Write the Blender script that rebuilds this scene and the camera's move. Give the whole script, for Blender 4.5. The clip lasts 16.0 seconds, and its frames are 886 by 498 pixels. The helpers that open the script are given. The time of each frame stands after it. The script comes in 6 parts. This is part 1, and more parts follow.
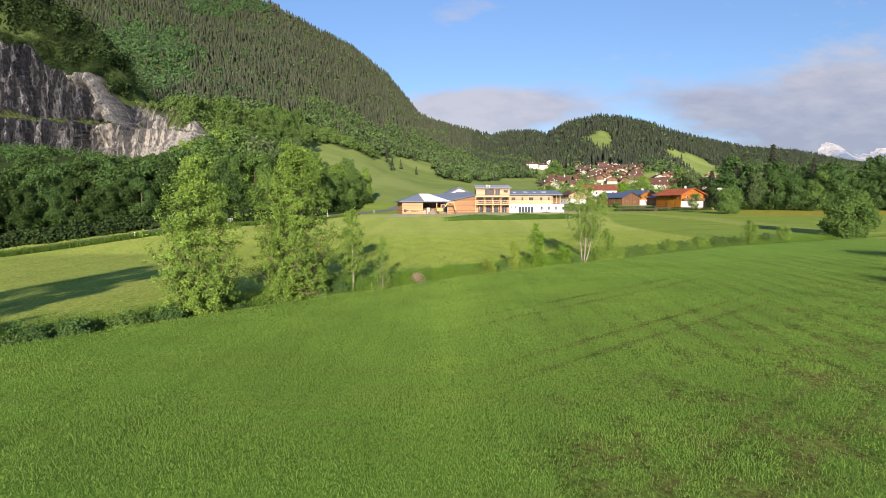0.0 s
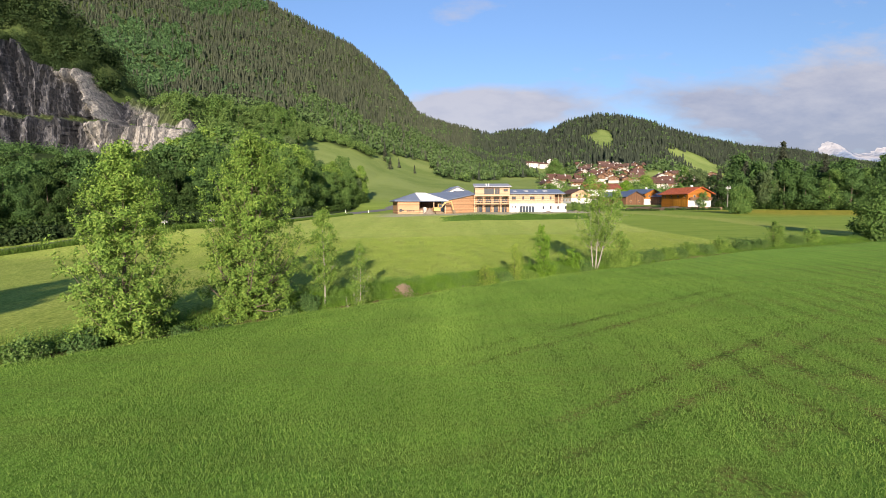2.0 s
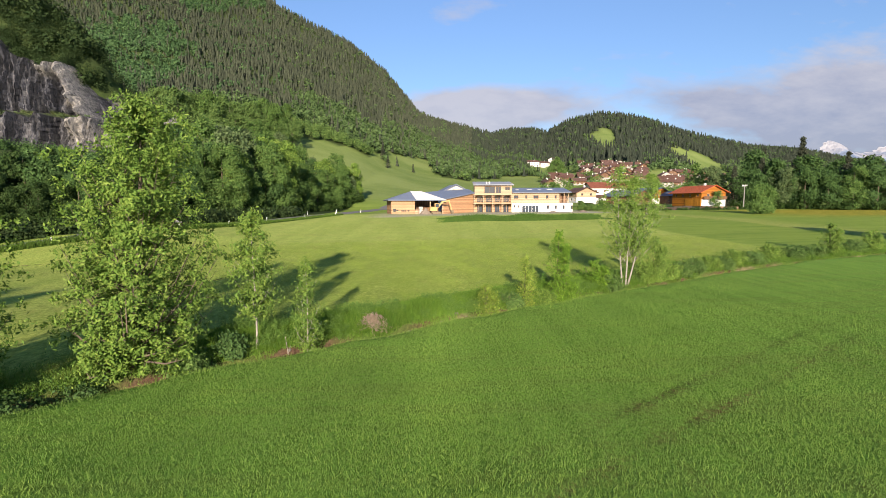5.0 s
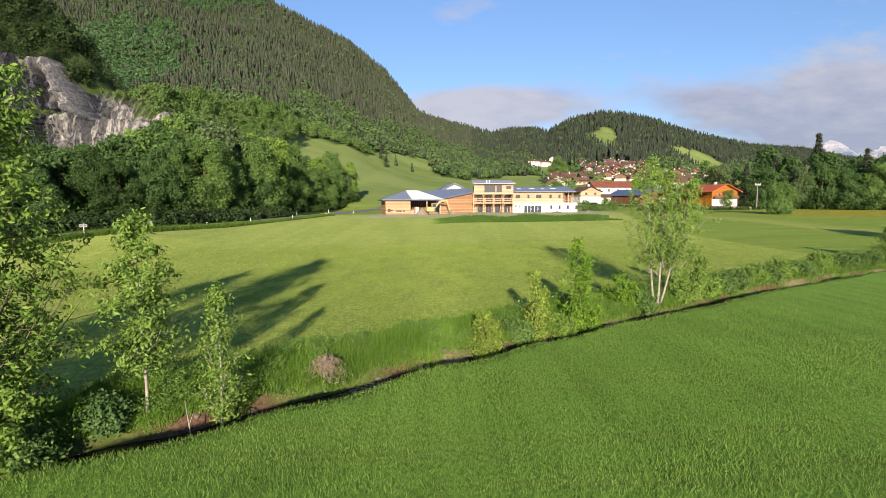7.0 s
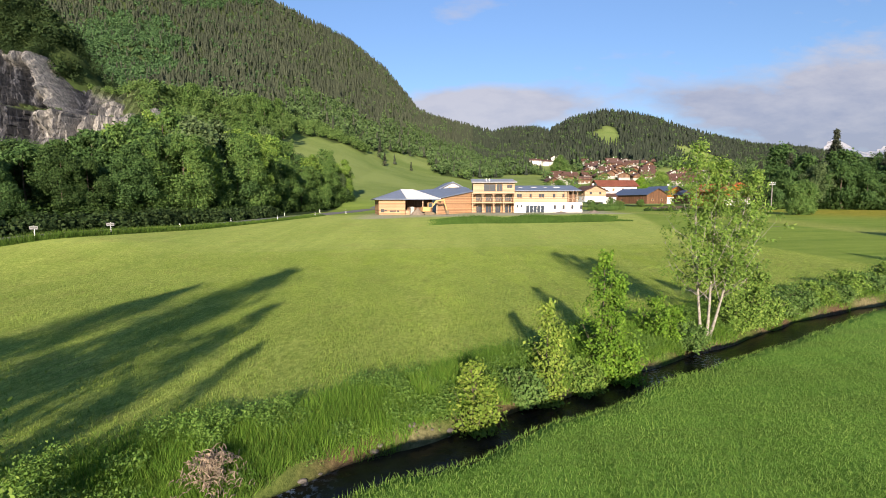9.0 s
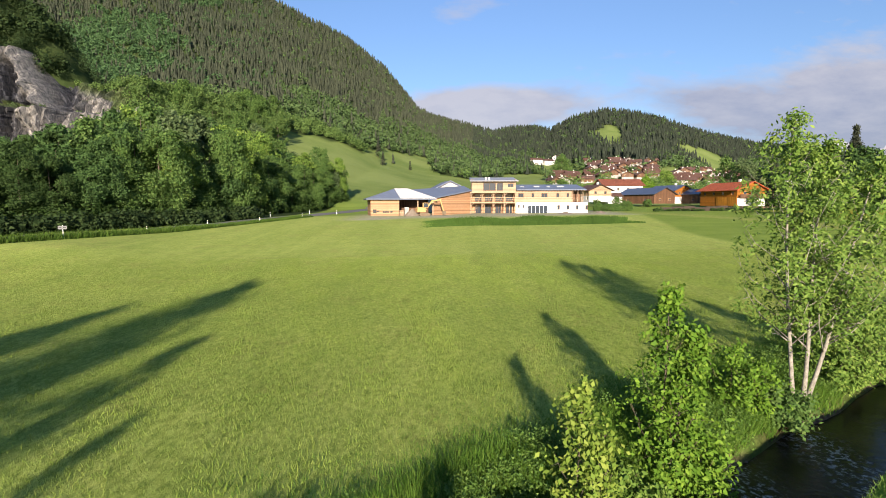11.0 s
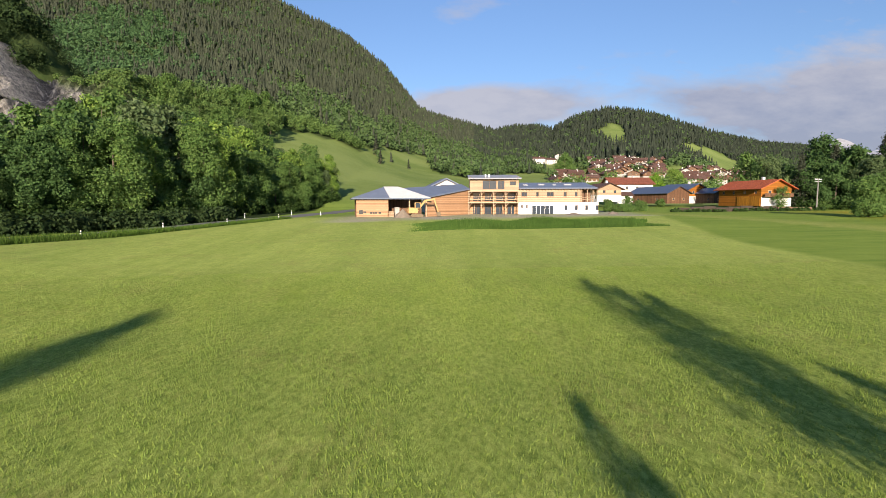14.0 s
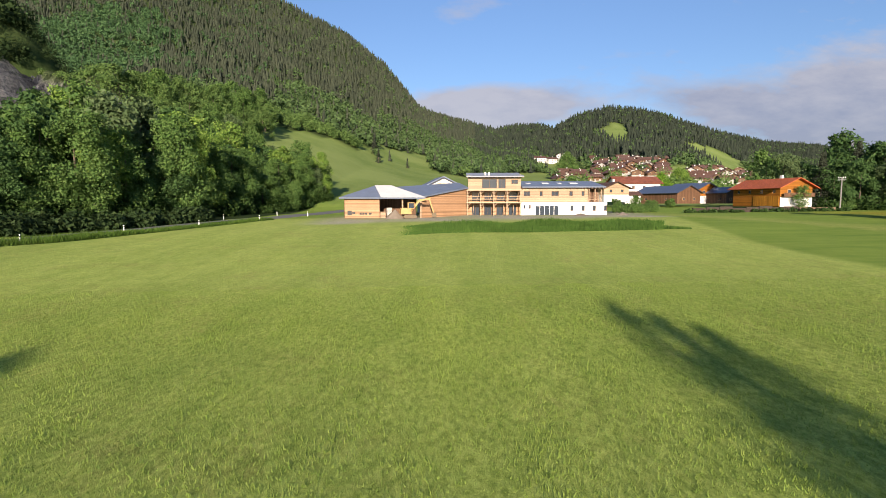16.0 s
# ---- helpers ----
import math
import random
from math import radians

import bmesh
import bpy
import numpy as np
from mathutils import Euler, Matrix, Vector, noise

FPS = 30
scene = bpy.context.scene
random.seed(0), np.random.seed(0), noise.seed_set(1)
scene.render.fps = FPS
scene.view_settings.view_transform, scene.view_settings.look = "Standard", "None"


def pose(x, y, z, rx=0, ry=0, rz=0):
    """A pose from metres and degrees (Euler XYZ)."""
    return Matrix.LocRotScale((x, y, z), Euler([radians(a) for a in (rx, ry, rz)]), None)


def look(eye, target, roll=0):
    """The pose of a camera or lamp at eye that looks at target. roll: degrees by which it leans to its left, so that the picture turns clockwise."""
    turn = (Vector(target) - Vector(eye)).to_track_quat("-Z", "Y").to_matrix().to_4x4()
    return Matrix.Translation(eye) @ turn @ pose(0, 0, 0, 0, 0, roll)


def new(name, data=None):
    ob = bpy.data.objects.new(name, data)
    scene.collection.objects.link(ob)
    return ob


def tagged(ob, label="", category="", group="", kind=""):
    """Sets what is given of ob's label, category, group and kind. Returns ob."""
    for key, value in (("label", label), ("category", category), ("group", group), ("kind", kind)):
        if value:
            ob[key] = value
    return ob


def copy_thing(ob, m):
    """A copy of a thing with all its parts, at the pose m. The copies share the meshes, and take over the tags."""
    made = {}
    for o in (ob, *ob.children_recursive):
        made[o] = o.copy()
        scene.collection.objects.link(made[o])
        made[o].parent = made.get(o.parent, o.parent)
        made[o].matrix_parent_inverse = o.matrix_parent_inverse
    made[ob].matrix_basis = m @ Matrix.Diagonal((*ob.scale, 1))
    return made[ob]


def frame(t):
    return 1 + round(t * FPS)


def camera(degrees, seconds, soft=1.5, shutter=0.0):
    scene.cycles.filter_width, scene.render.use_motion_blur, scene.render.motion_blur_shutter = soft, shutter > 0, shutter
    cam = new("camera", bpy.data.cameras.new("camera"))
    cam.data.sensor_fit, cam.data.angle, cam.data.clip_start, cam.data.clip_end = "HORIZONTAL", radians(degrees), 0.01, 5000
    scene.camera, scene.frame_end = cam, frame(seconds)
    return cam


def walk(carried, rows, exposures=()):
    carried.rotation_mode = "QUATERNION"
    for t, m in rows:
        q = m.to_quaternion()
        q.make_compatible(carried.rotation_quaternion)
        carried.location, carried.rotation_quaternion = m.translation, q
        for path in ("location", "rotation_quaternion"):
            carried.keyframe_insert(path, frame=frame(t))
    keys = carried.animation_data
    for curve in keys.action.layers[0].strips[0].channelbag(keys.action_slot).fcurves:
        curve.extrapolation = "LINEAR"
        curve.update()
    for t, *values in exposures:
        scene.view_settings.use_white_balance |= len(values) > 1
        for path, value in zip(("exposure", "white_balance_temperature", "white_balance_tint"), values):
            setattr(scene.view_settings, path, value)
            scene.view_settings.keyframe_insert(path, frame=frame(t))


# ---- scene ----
cam = camera(83.6, 16.0, soft=0.9)
EXPOSURE = 1.42
METRES, EYE, TILT, LEAN, TURN = 60.0, 6.24, 0.0, -1.5, 0.0
ROWS = [
    (0.0, 0.0, 0.0, 0.0, -0.14, -5.1, 1.52),
    (0.5, 0.0029, 0.0257, 0.0, -0.15, -5.11, 1.53),
    (1.0, 0.0059, 0.0525, -0.0001, -0.15, -5.12, 1.54),
    (1.5, 0.009, 0.0798, -0.0004, -0.16, -5.14, 1.55),
    (2.0, 0.0124, 0.1092, -0.001, -0.17, -5.15, 1.54),
    (2.5, 0.0151, 0.138, -0.0011, -0.17, -5.16, 1.55),
    (3.0, 0.0176, 0.1666, -0.0016, -0.17, -5.18, 1.54),
    (3.5, 0.02, 0.1954, -0.0018, -0.17, -5.19, 1.54),
    (4.0, 0.022, 0.2232, -0.0016, -0.16, -5.2, 1.56),
    (6.5, 0.0365, 0.375, -0.0025, -0.11, -5.2, 1.55),
    (7.0, 0.0402, 0.4073, -0.0022, -0.09, -5.22, 1.56),
    (7.5, 0.0442, 0.4383, -0.0022, -0.04, -5.23, 1.55),
    (8.0, 0.0486, 0.47, -0.0024, -0.02, -5.23, 1.54),
    (8.5, 0.0531, 0.502, -0.0026, 0.01, -5.24, 1.55),
    (9.0, 0.0569, 0.5339, -0.0028, 0.02, -5.25, 1.55),
    (11.5, 0.0782, 0.6959, -0.002, 0.14, -5.28, 1.59),
    (12.0, 0.0823, 0.7303, -0.0021, 0.16, -5.29, 1.6),
    (12.5, 0.0857, 0.7627, -0.0024, 0.2, -5.27, 1.6),
    (13.0, 0.0893, 0.7947, -0.0022, 0.22, -5.28, 1.6),
    (13.5, 0.0933, 0.8269, -0.0022, 0.25, -5.29, 1.57),
    (14.0, 0.0971, 0.8593, -0.0023, 0.28, -5.29, 1.58),
    (14.5, 0.1004, 0.8938, -0.0025, 0.29, -5.27, 1.58),
    (15.0, 0.1041, 0.9266, -0.0025, 0.32, -5.28, 1.57),
    (15.5, 0.1079, 0.9598, -0.0027, 0.34, -5.29, 1.56),
    (16.0, 0.112, 0.9935, -0.0027, 0.38, -5.29, 1.56),
]
walk(cam, [(t, pose(0, 0, EYE, TILT, LEAN, TURN) @ pose(METRES * x, METRES * y, METRES * z, 90 + pitch, roll, yaw)) for t, x, y, z, yaw, pitch, roll in ROWS], exposures=((0.0, EXPOSURE + 0.06), (11.5, EXPOSURE + 0.06), (13.5, EXPOSURE - 0.08), (16.0, EXPOSURE - 0.11)))

# ---- light: low warm sun behind the camera, clear sky with a cloud bank ----
SUN_ELEV, SUN_TURN = radians(14.7), radians(-0.3)          # turn: towards +x from straight behind
to_sun = Vector((math.sin(SUN_TURN) * math.cos(SUN_ELEV), -math.cos(SUN_TURN) * math.cos(SUN_ELEV), math.sin(SUN_ELEV)))
sun_data = bpy.data.lights.new("sun", "SUN")
sun_data.energy, sun_data.angle, sun_data.color = 4.4, radians(1.3), (1.0, 0.84, 0.675)
sun = new("sun", sun_data)
sun.matrix_world = look(to_sun * 200, (0, 0, 0))

world = bpy.data.worlds.new("sky")
scene.world = world
world.use_nodes = True
wt = world.node_tree
wt.nodes.clear()


def wn(kind, **values):
    n = wt.nodes.new(kind)
    for k, v in values.items():
        n.inputs[k].default_value = v
    return n


def wmath(op, a, b=None, c=None):
    n = wt.nodes.new("ShaderNodeMath")
    n.operation = op
    for i, v in enumerate((a, b, c)):
        if v is None:
            continue
        if isinstance(v, (int, float)):
            n.inputs[i].default_value = v
        else:
            wt.links.new(v, n.inputs[i])
    return n.outputs[0]


sky = wt.nodes.new("ShaderNodeTexSky")
sky.sky_type, sky.sun_disc = "NISHITA", False
sky.sun_elevation, sky.sun_rotation = SUN_ELEV, math.pi - SUN_TURN
sky.air_density, sky.dust_density, sky.ozone_density = 1.0, 0.2, 4.0
wco = wt.nodes.new("ShaderNodeTexCoord")
wsep = wt.nodes.new("ShaderNodeSeparateXYZ")
wt.links.new(wco.outputs["Generated"], wsep.inputs[0])
dx, dy, dz = wsep.outputs
depth = wmath("MAXIMUM", wmath("ABSOLUTE", dy), 0.15)
cu, cv = wmath("DIVIDE", dx, depth), wmath("DIVIDE", dz, depth)
wcomb = wt.nodes.new("ShaderNodeCombineXYZ")
wt.links.new(wmath("MULTIPLY", cu, 2.6), wcomb.inputs[0])
wt.links.new(wmath("MULTIPLY", cv, 7.0), wcomb.inputs[1])
wt.links.new(wmath("MULTIPLY", dy, 1.5), wcomb.inputs[2])
cn = wn("ShaderNodeTexNoise", Scale=1.6, Detail=7.0, Roughness=0.55)
wt.links.new(wcomb.outputs[0], cn.inputs["Vector"])
cn2 = wn("ShaderNodeTexNoise", Scale=4.5, Detail=5.0, Roughness=0.6)
wt.links.new(wcomb.outputs[0], cn2.inputs["Vector"])


def bump_at(u0, v0, su, sv, gain):
    """A soft rise of the cloud cover round one heading."""
    a = wmath("POWER", wmath("DIVIDE", wmath("SUBTRACT", cu, u0), su), 2.0)
    b = wmath("POWER", wmath("DIVIDE", wmath("SUBTRACT", cv, v0), sv), 2.0)
    return wmath("MULTIPLY", wmath("EXPONENT", wmath("MULTIPLY", wmath("ADD", a, b), -1.0)), gain)


cover = wmath("ADD", bump_at(0.92, 0.18, 0.5, 0.105, 0.74), bump_at(0.06, 0.185, 0.2, 0.055, 0.52))
cover = wmath("ADD", cover, bump_at(0.62, 0.38, 0.35, 0.06, 0.10))
cover = wmath("ADD", cover, bump_at(0.03, 0.36, 0.07, 0.03, 0.16))
dens = wmath("ADD", wmath("MULTIPLY", cn.outputs[0], 0.75), wmath("MULTIPLY", cn2.outputs[0], 0.25))
dens = wmath("SUBTRACT", wmath("ADD", dens, cover), 0.66)
dens = wmath("MULTIPLY", dens, 4.5)
cl = wt.nodes.new("ShaderNodeClamp")
wt.links.new(dens, cl.inputs[0])
shade = wt.nodes.new("ShaderNodeValToRGB")
shade.color_ramp.elements[0].position, shade.color_ramp.elements[0].color = 0.22, (1.8, 1.85, 2.45, 1)
shade.color_ramp.elements[1].position, shade.color_ramp.elements[1].color = 0.72, (3.05, 2.9, 3.15, 1)
lift = wmath("MULTIPLY", wmath("MINIMUM", wmath("MAXIMUM", wmath("SUBTRACT", 0.45, cu), 0.0), 0.5), 0.7)
wt.links.new(wmath("ADD", wmath("ADD", lift, wmath("MULTIPLY", cn2.outputs[0], 0.8)), wmath("MULTIPLY", wmath("SUBTRACT", cv, 0.19), wmath("MINIMUM", wmath("MAXIMUM", wmath("MULTIPLY", cu, 4.0), 0.2), 2.4))), shade.inputs[0])
wmix = wt.nodes.new("ShaderNodeMixRGB")
wt.links.new(wmath("MULTIPLY", cl.outputs[0], 0.85), wmix.inputs[0])
tint = wt.nodes.new("ShaderNodeMixRGB")
tint.blend_type = "MULTIPLY"
tint.inputs[0].default_value, tint.inputs[2].default_value = 1.0, (1.04, 0.925, 0.945, 1)
grade = wmath("MINIMUM", wmath("ADD", wmath("MULTIPLY", wmath("MAXIMUM", dz, 0.0), 0.75), 0.76), 1.1)
gtone = wt.nodes.new("ShaderNodeVectorMath")
gtone.operation = "SCALE"
wt.links.new(sky.outputs[0], gtone.inputs[0])
wt.links.new(grade, gtone.inputs["Scale"])
wt.links.new(gtone.outputs[0], tint.inputs[1])
wt.links.new(tint.outputs[0], wmix.inputs[1])
wt.links.new(shade.outputs[0], wmix.inputs[2])
bg = wn("ShaderNodeBackground", Strength=0.073)
wt.links.new(wmix.outputs[0], bg.inputs[0])
wout = wt.nodes.new("ShaderNodeOutputWorld")
wt.links.new(bg.outputs[0], wout.inputs[0])


# ---- materials ----
class Mat:
    """A node material under construction."""

    def __init__(self, name, rough=0.8, metal=0.0, spec=0.3):
        self.m = bpy.data.materials.new(name)
        self.m.use_nodes = True
        self.t = self.m.node_tree
        self.b = self.t.nodes["Principled BSDF"]
        self.b.inputs["Roughness"].default_value = rough
        self.b.inputs["Metallic"].default_value = metal
        self.b.inputs["Specular IOR Level"].default_value = spec

    def node(self, kind, **values):
        n = self.t.nodes.new(kind)
        for k, v in values.items():
            n.inputs[k].default_value = v
        return n

    def link(self, a, b):
        self.t.links.new(a, b)

    def coords(self, scale=(1, 1, 1), turn=0.0, space="Object"):
        c = self.node("ShaderNodeTexCoord")
        mp = self.node("ShaderNodeMapping")
        mp.inputs["Scale"].default_value = scale
        mp.inputs["Rotation"].default_value = (0, 0, turn)
        self.link(c.outputs[space], mp.inputs[0])
        return mp.outputs[0]

    def noise(self, scale, detail=4.0, rough=0.55, vec=None):
        n = self.node("ShaderNodeTexNoise", Scale=scale, Detail=detail, Roughness=rough)
        self.link(vec if vec is not None else self.coords(), n.inputs["Vector"])
        return n.outputs[0]

    def ramp(self, fac, *stops):
        n = self.node("ShaderNodeValToRGB")
        while len(n.color_ramp.elements) < len(stops):
            n.color_ramp.elements.new(0.5)
        for e, (p, c) in zip(n.color_ramp.elements, stops):
            e.position, e.color = p, (*c, 1)
        self.link(fac, n.inputs[0])
        return n.outputs[0]

    def mix(self, fac, a, b, blend="MIX"):
        n = self.node("ShaderNodeMixRGB")
        n.blend_type = blend
        for i, v in enumerate((fac, a, b)):
            if isinstance(v, (int, float)):
                n.inputs[i].default_value = v
            elif isinstance(v, tuple):
                n.inputs[i].default_value = (*v, 1)
            else:
                self.link(v, n.inputs[i])
        return n.outputs[0]

    def math(self, op, a, b=0.0):
        n = self.node("ShaderNodeMath")
        n.operation = op
        for i, v in enumerate((a, b)):
            if isinstance(v, (int, float)):
                n.inputs[i].default_value = v
            else:
                self.link(v, n.inputs[i])
        return n.outputs[0]

    def attr(self, name):
        n = self.node("ShaderNodeAttribute")
        n.attribute_name = name
        return n.outputs["Fac"]

    def island(self):
        return self.node("ShaderNodeNewGeometry").outputs["Random Per Island"]

    def each(self):
        return self.node("ShaderNodeObjectInfo").outputs["Random"]

    def color(self, sock):
        if isinstance(sock, tuple):
            self.b.inputs["Base Color"].default_value = (*sock, 1)
        else:
            self.link(sock, self.b.inputs["Base Color"])
        return self

    def bump(self, height, strength=0.4, dist=0.02):
        n = self.node("ShaderNodeBump", Strength=strength, Distance=dist)
        self.link(height, n.inputs["Height"])
        self.link(n.outputs[0], self.b.inputs["Normal"])
        return self

    def leafy(self, amount, tint):
        """Lets light shine through thin leaves."""
        tr = self.node("ShaderNodeBsdfTranslucent")
        if isinstance(tint, tuple):
            tr.inputs[0].default_value = (*tint, 1)
        else:
            self.link(tint, tr.inputs[0])
        mx = self.node("ShaderNodeMixShader", Fac=amount)
        self.link(self.b.outputs[0], mx.inputs[1])
        self.link(tr.outputs[0], mx.inputs[2])
        self.link(mx.outputs[0], self.t.nodes["Material Output"].inputs[0])
        return self


def leaf_mat(name, dark, mid, light, rough=0.55, through_light=0.3, patch=0.45):
    """Leaves: a tone of its own on each leaf, on each plant, and drifting over the crown."""
    a = Mat(name, max(rough, 0.62), spec=0.08)
    c = a.ramp(a.island(), (0.0, tuple(0.65 * d + 0.35 * m for d, m in zip(dark, mid))), (0.5, mid), (1.0, tuple(0.75 * d + 0.25 * m for d, m in zip(light, mid))))
    c = a.mix(0.35, c, a.ramp(a.each(), (0.0, (0.55, 0.6, 0.5)), (1.0, (1.0, 1.0, 1.0))), "MULTIPLY")
    c = a.mix(1.0, c, a.ramp(a.noise(patch, 3.0, 0.6), (0.32, (0.86, 0.84, 0.78)), (0.68, (1.2, 1.14, 1.0))), "MULTIPLY")
    return a.color(c).leafy(through_light, c).m


def plain_mat(name, base, rough=0.7, vary=0.25, scale=1.5, metal=0.0, spec=0.3, bumps=0.15):
    a = Mat(name, rough, metal, spec)
    n1 = a.noise(scale, 5.0)
    n2 = a.noise(scale * 9.0, 3.0)
    lo = tuple(v * (1 - vary) for v in base)
    hi = tuple(min(1.0, v * (1 + vary)) for v in base)
    c = a.mix(0.5, a.ramp(n1, (0.3, lo), (0.7, hi)), a.ramp(n2, (0.3, lo), (0.7, hi)))
    return a.color(c).bump(n2, bumps, 0.02).m


def plank_mat(name, base, pitch=0.16, upright=False, vary=0.3, rough=0.65):
    """Board cladding: narrow joints and a tone of its own on each board."""
    a = Mat(name, rough, spec=0.25)
    c = a.node("ShaderNodeTexCoord")
    sp = a.node("ShaderNodeSeparateXYZ")
    a.link(c.outputs["Object"], sp.inputs[0])
    along = a.math("ADD", sp.outputs[0], sp.outputs[1]) if upright else sp.outputs[2]
    k = a.math("DIVIDE", along, pitch)
    tone = a.node("ShaderNodeTexWhiteNoise")
    tone.noise_dimensions = "1D"
    a.link(a.math("FLOOR", k), tone.inputs["W"])
    fr = a.math("FRACT", k)
    joint = a.math("LESS_THAN", fr, 0.09)
    lo = tuple(v * (1 - vary) for v in base)
    hi = tuple(min(1, v * (1 + vary)) for v in base)
    col = a.ramp(tone.outputs["Value"], (0.0, lo), (1.0, hi))
    big = a.noise(0.35, 4.0)
    col = a.mix(0.5, col, a.ramp(big, (0.3, (0.72, 0.68, 0.62)), (0.7, (1.0, 1.0, 1.0))), "MULTIPLY")
    col = a.mix(a.math("MULTIPLY", joint, 0.7), col, tuple(v * 0.35 for v in base))
    return a.color(col).bump(a.math("SUBTRACT", 1.0, joint), 0.4, 0.01).m


def tile_mat(name, base, pitch=0.33):
    """Clay roof tiles in courses."""
    a = Mat(name, 0.75, spec=0.25)
    v = a.coords((1, 1, 1))
    br = a.node("ShaderNodeTexBrick", Scale=1.0)
    br.inputs["Brick Width"].default_value, br.inputs["Row Height"].default_value = pitch * 0.8, pitch
    br.inputs["Mortar Size"].default_value = 0.02
    br.inputs["Color1"].default_value = (*[c * 0.75 for c in base], 1)
    br.inputs["Color2"].default_value = (*[min(1, c * 1.15) for c in base], 1)
    br.inputs["Mortar"].default_value = (*[c * 0.35 for c in base], 1)
    a.link(v, br.inputs["Vector"])
    c = a.mix(0.5, br.outputs[0], a.ramp(a.noise(0.6), (0.3, (0.65, 0.6, 0.58)), (0.7, (1, 1, 1))), "MULTIPLY")
    return a.color(c).bump(br.outputs["Fac"], 0.3, 0.02).m


LEAF_ASH = leaf_mat("ash_leaves", (0.07, 0.15, 0.03), (0.138, 0.238, 0.05), (0.255, 0.355, 0.088))
LEAF_BRIGHT = leaf_mat("hazel_leaves", (0.06, 0.145, 0.018), (0.12, 0.235, 0.03), (0.21, 0.335, 0.05))
LEAF_YELLOW = leaf_mat("willow_leaves", (0.09, 0.165, 0.028), (0.165, 0.255, 0.044), (0.28, 0.35, 0.08))
LEAF_GRAY = leaf_mat("grey_willow_leaves", (0.055, 0.095, 0.042), (0.095, 0.148, 0.068), (0.15, 0.205, 0.10))
LEAF_WOOD = leaf_mat("wood_leaves", (0.048, 0.104, 0.028), (0.09, 0.168, 0.048), (0.155, 0.238, 0.076))
LEAF_DEEP = leaf_mat("deep_wood_leaves", (0.034, 0.076, 0.027), (0.062, 0.125, 0.042), (0.105, 0.18, 0.064))
# Near-black leaves: shade of the crag and wood edge put into their colour.
LEAF_DEEP_SHADE = leaf_mat("deep_shade_leaves", (0.014, 0.030, 0.012), (0.028, 0.052, 0.020), (0.055, 0.085, 0.032), 0.7, 0.15, 0.12)
# Shade beneath the canopy put into the undergrowth's leaf colour.
LEAF_SHADE = leaf_mat("shaded_undergrowth_leaves", (0.016, 0.036, 0.010), (0.03, 0.062, 0.016), (0.055, 0.095, 0.026))
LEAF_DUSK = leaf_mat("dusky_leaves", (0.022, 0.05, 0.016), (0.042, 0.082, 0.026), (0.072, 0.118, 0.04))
NEEDLES = leaf_mat("spruce_needles", (0.031, 0.040, 0.030), (0.045, 0.056, 0.042), (0.064, 0.076, 0.056), 0.8, 0.06, 0.03)
NEEDLES_HILL = leaf_mat("hill_spruce_needles", (0.018, 0.026, 0.021), (0.028, 0.038, 0.030), (0.042, 0.054, 0.041), 0.8, 0.06, 0.03)
LEAF_HERB = leaf_mat("herb_leaves", (0.06, 0.13, 0.03), (0.105, 0.2, 0.045), (0.18, 0.28, 0.07), 0.6, 0.3, 0.3)
LEAF_SLOPE = leaf_mat("slope_leaves", (0.056, 0.112, 0.034), (0.105, 0.182, 0.056), (0.17, 0.25, 0.084), 0.6, 0.3, 0.11)
LEAF_GROVE = leaf_mat("grove_leaves", (0.036, 0.082, 0.038), (0.062, 0.126, 0.056), (0.098, 0.172, 0.076), 0.7, 0.2, 0.03)
HILL_LEAF = leaf_mat("hill_leaves", (0.052, 0.096, 0.038), (0.078, 0.134, 0.054), (0.112, 0.172, 0.074), 0.7, 0.2, 0.04)
BARK = plain_mat("bark", (0.105, 0.085, 0.062), 0.9, 0.5, 5.0, bumps=0.5)
BARK_PALE = plain_mat("pale_bark", (0.235, 0.22, 0.185), 0.85, 0.7, 7.0, bumps=0.4)


# ---- mesh helpers ----
def mesh_np(name, verts, faces, mats=(), smooth=False):
    """A mesh from arrays; every face has the same number of corners."""
    verts, faces = np.asarray(verts, np.float32), np.asarray(faces, np.int32)
    me = bpy.data.meshes.new(name)
    n, k = faces.shape
    me.vertices.add(len(verts))
    me.vertices.foreach_set("co", verts.ravel())
    me.loops.add(n * k)
    me.loops.foreach_set("vertex_index", faces.ravel())
    me.polygons.add(n)
    me.polygons.foreach_set("loop_start", np.arange(0, n * k, k, dtype=np.int32))
    me.polygons.foreach_set("use_smooth", np.full(n, smooth, dtype=bool))
    for m in mats:
        me.materials.append(m)
    me.update(calc_edges=True)
    return me


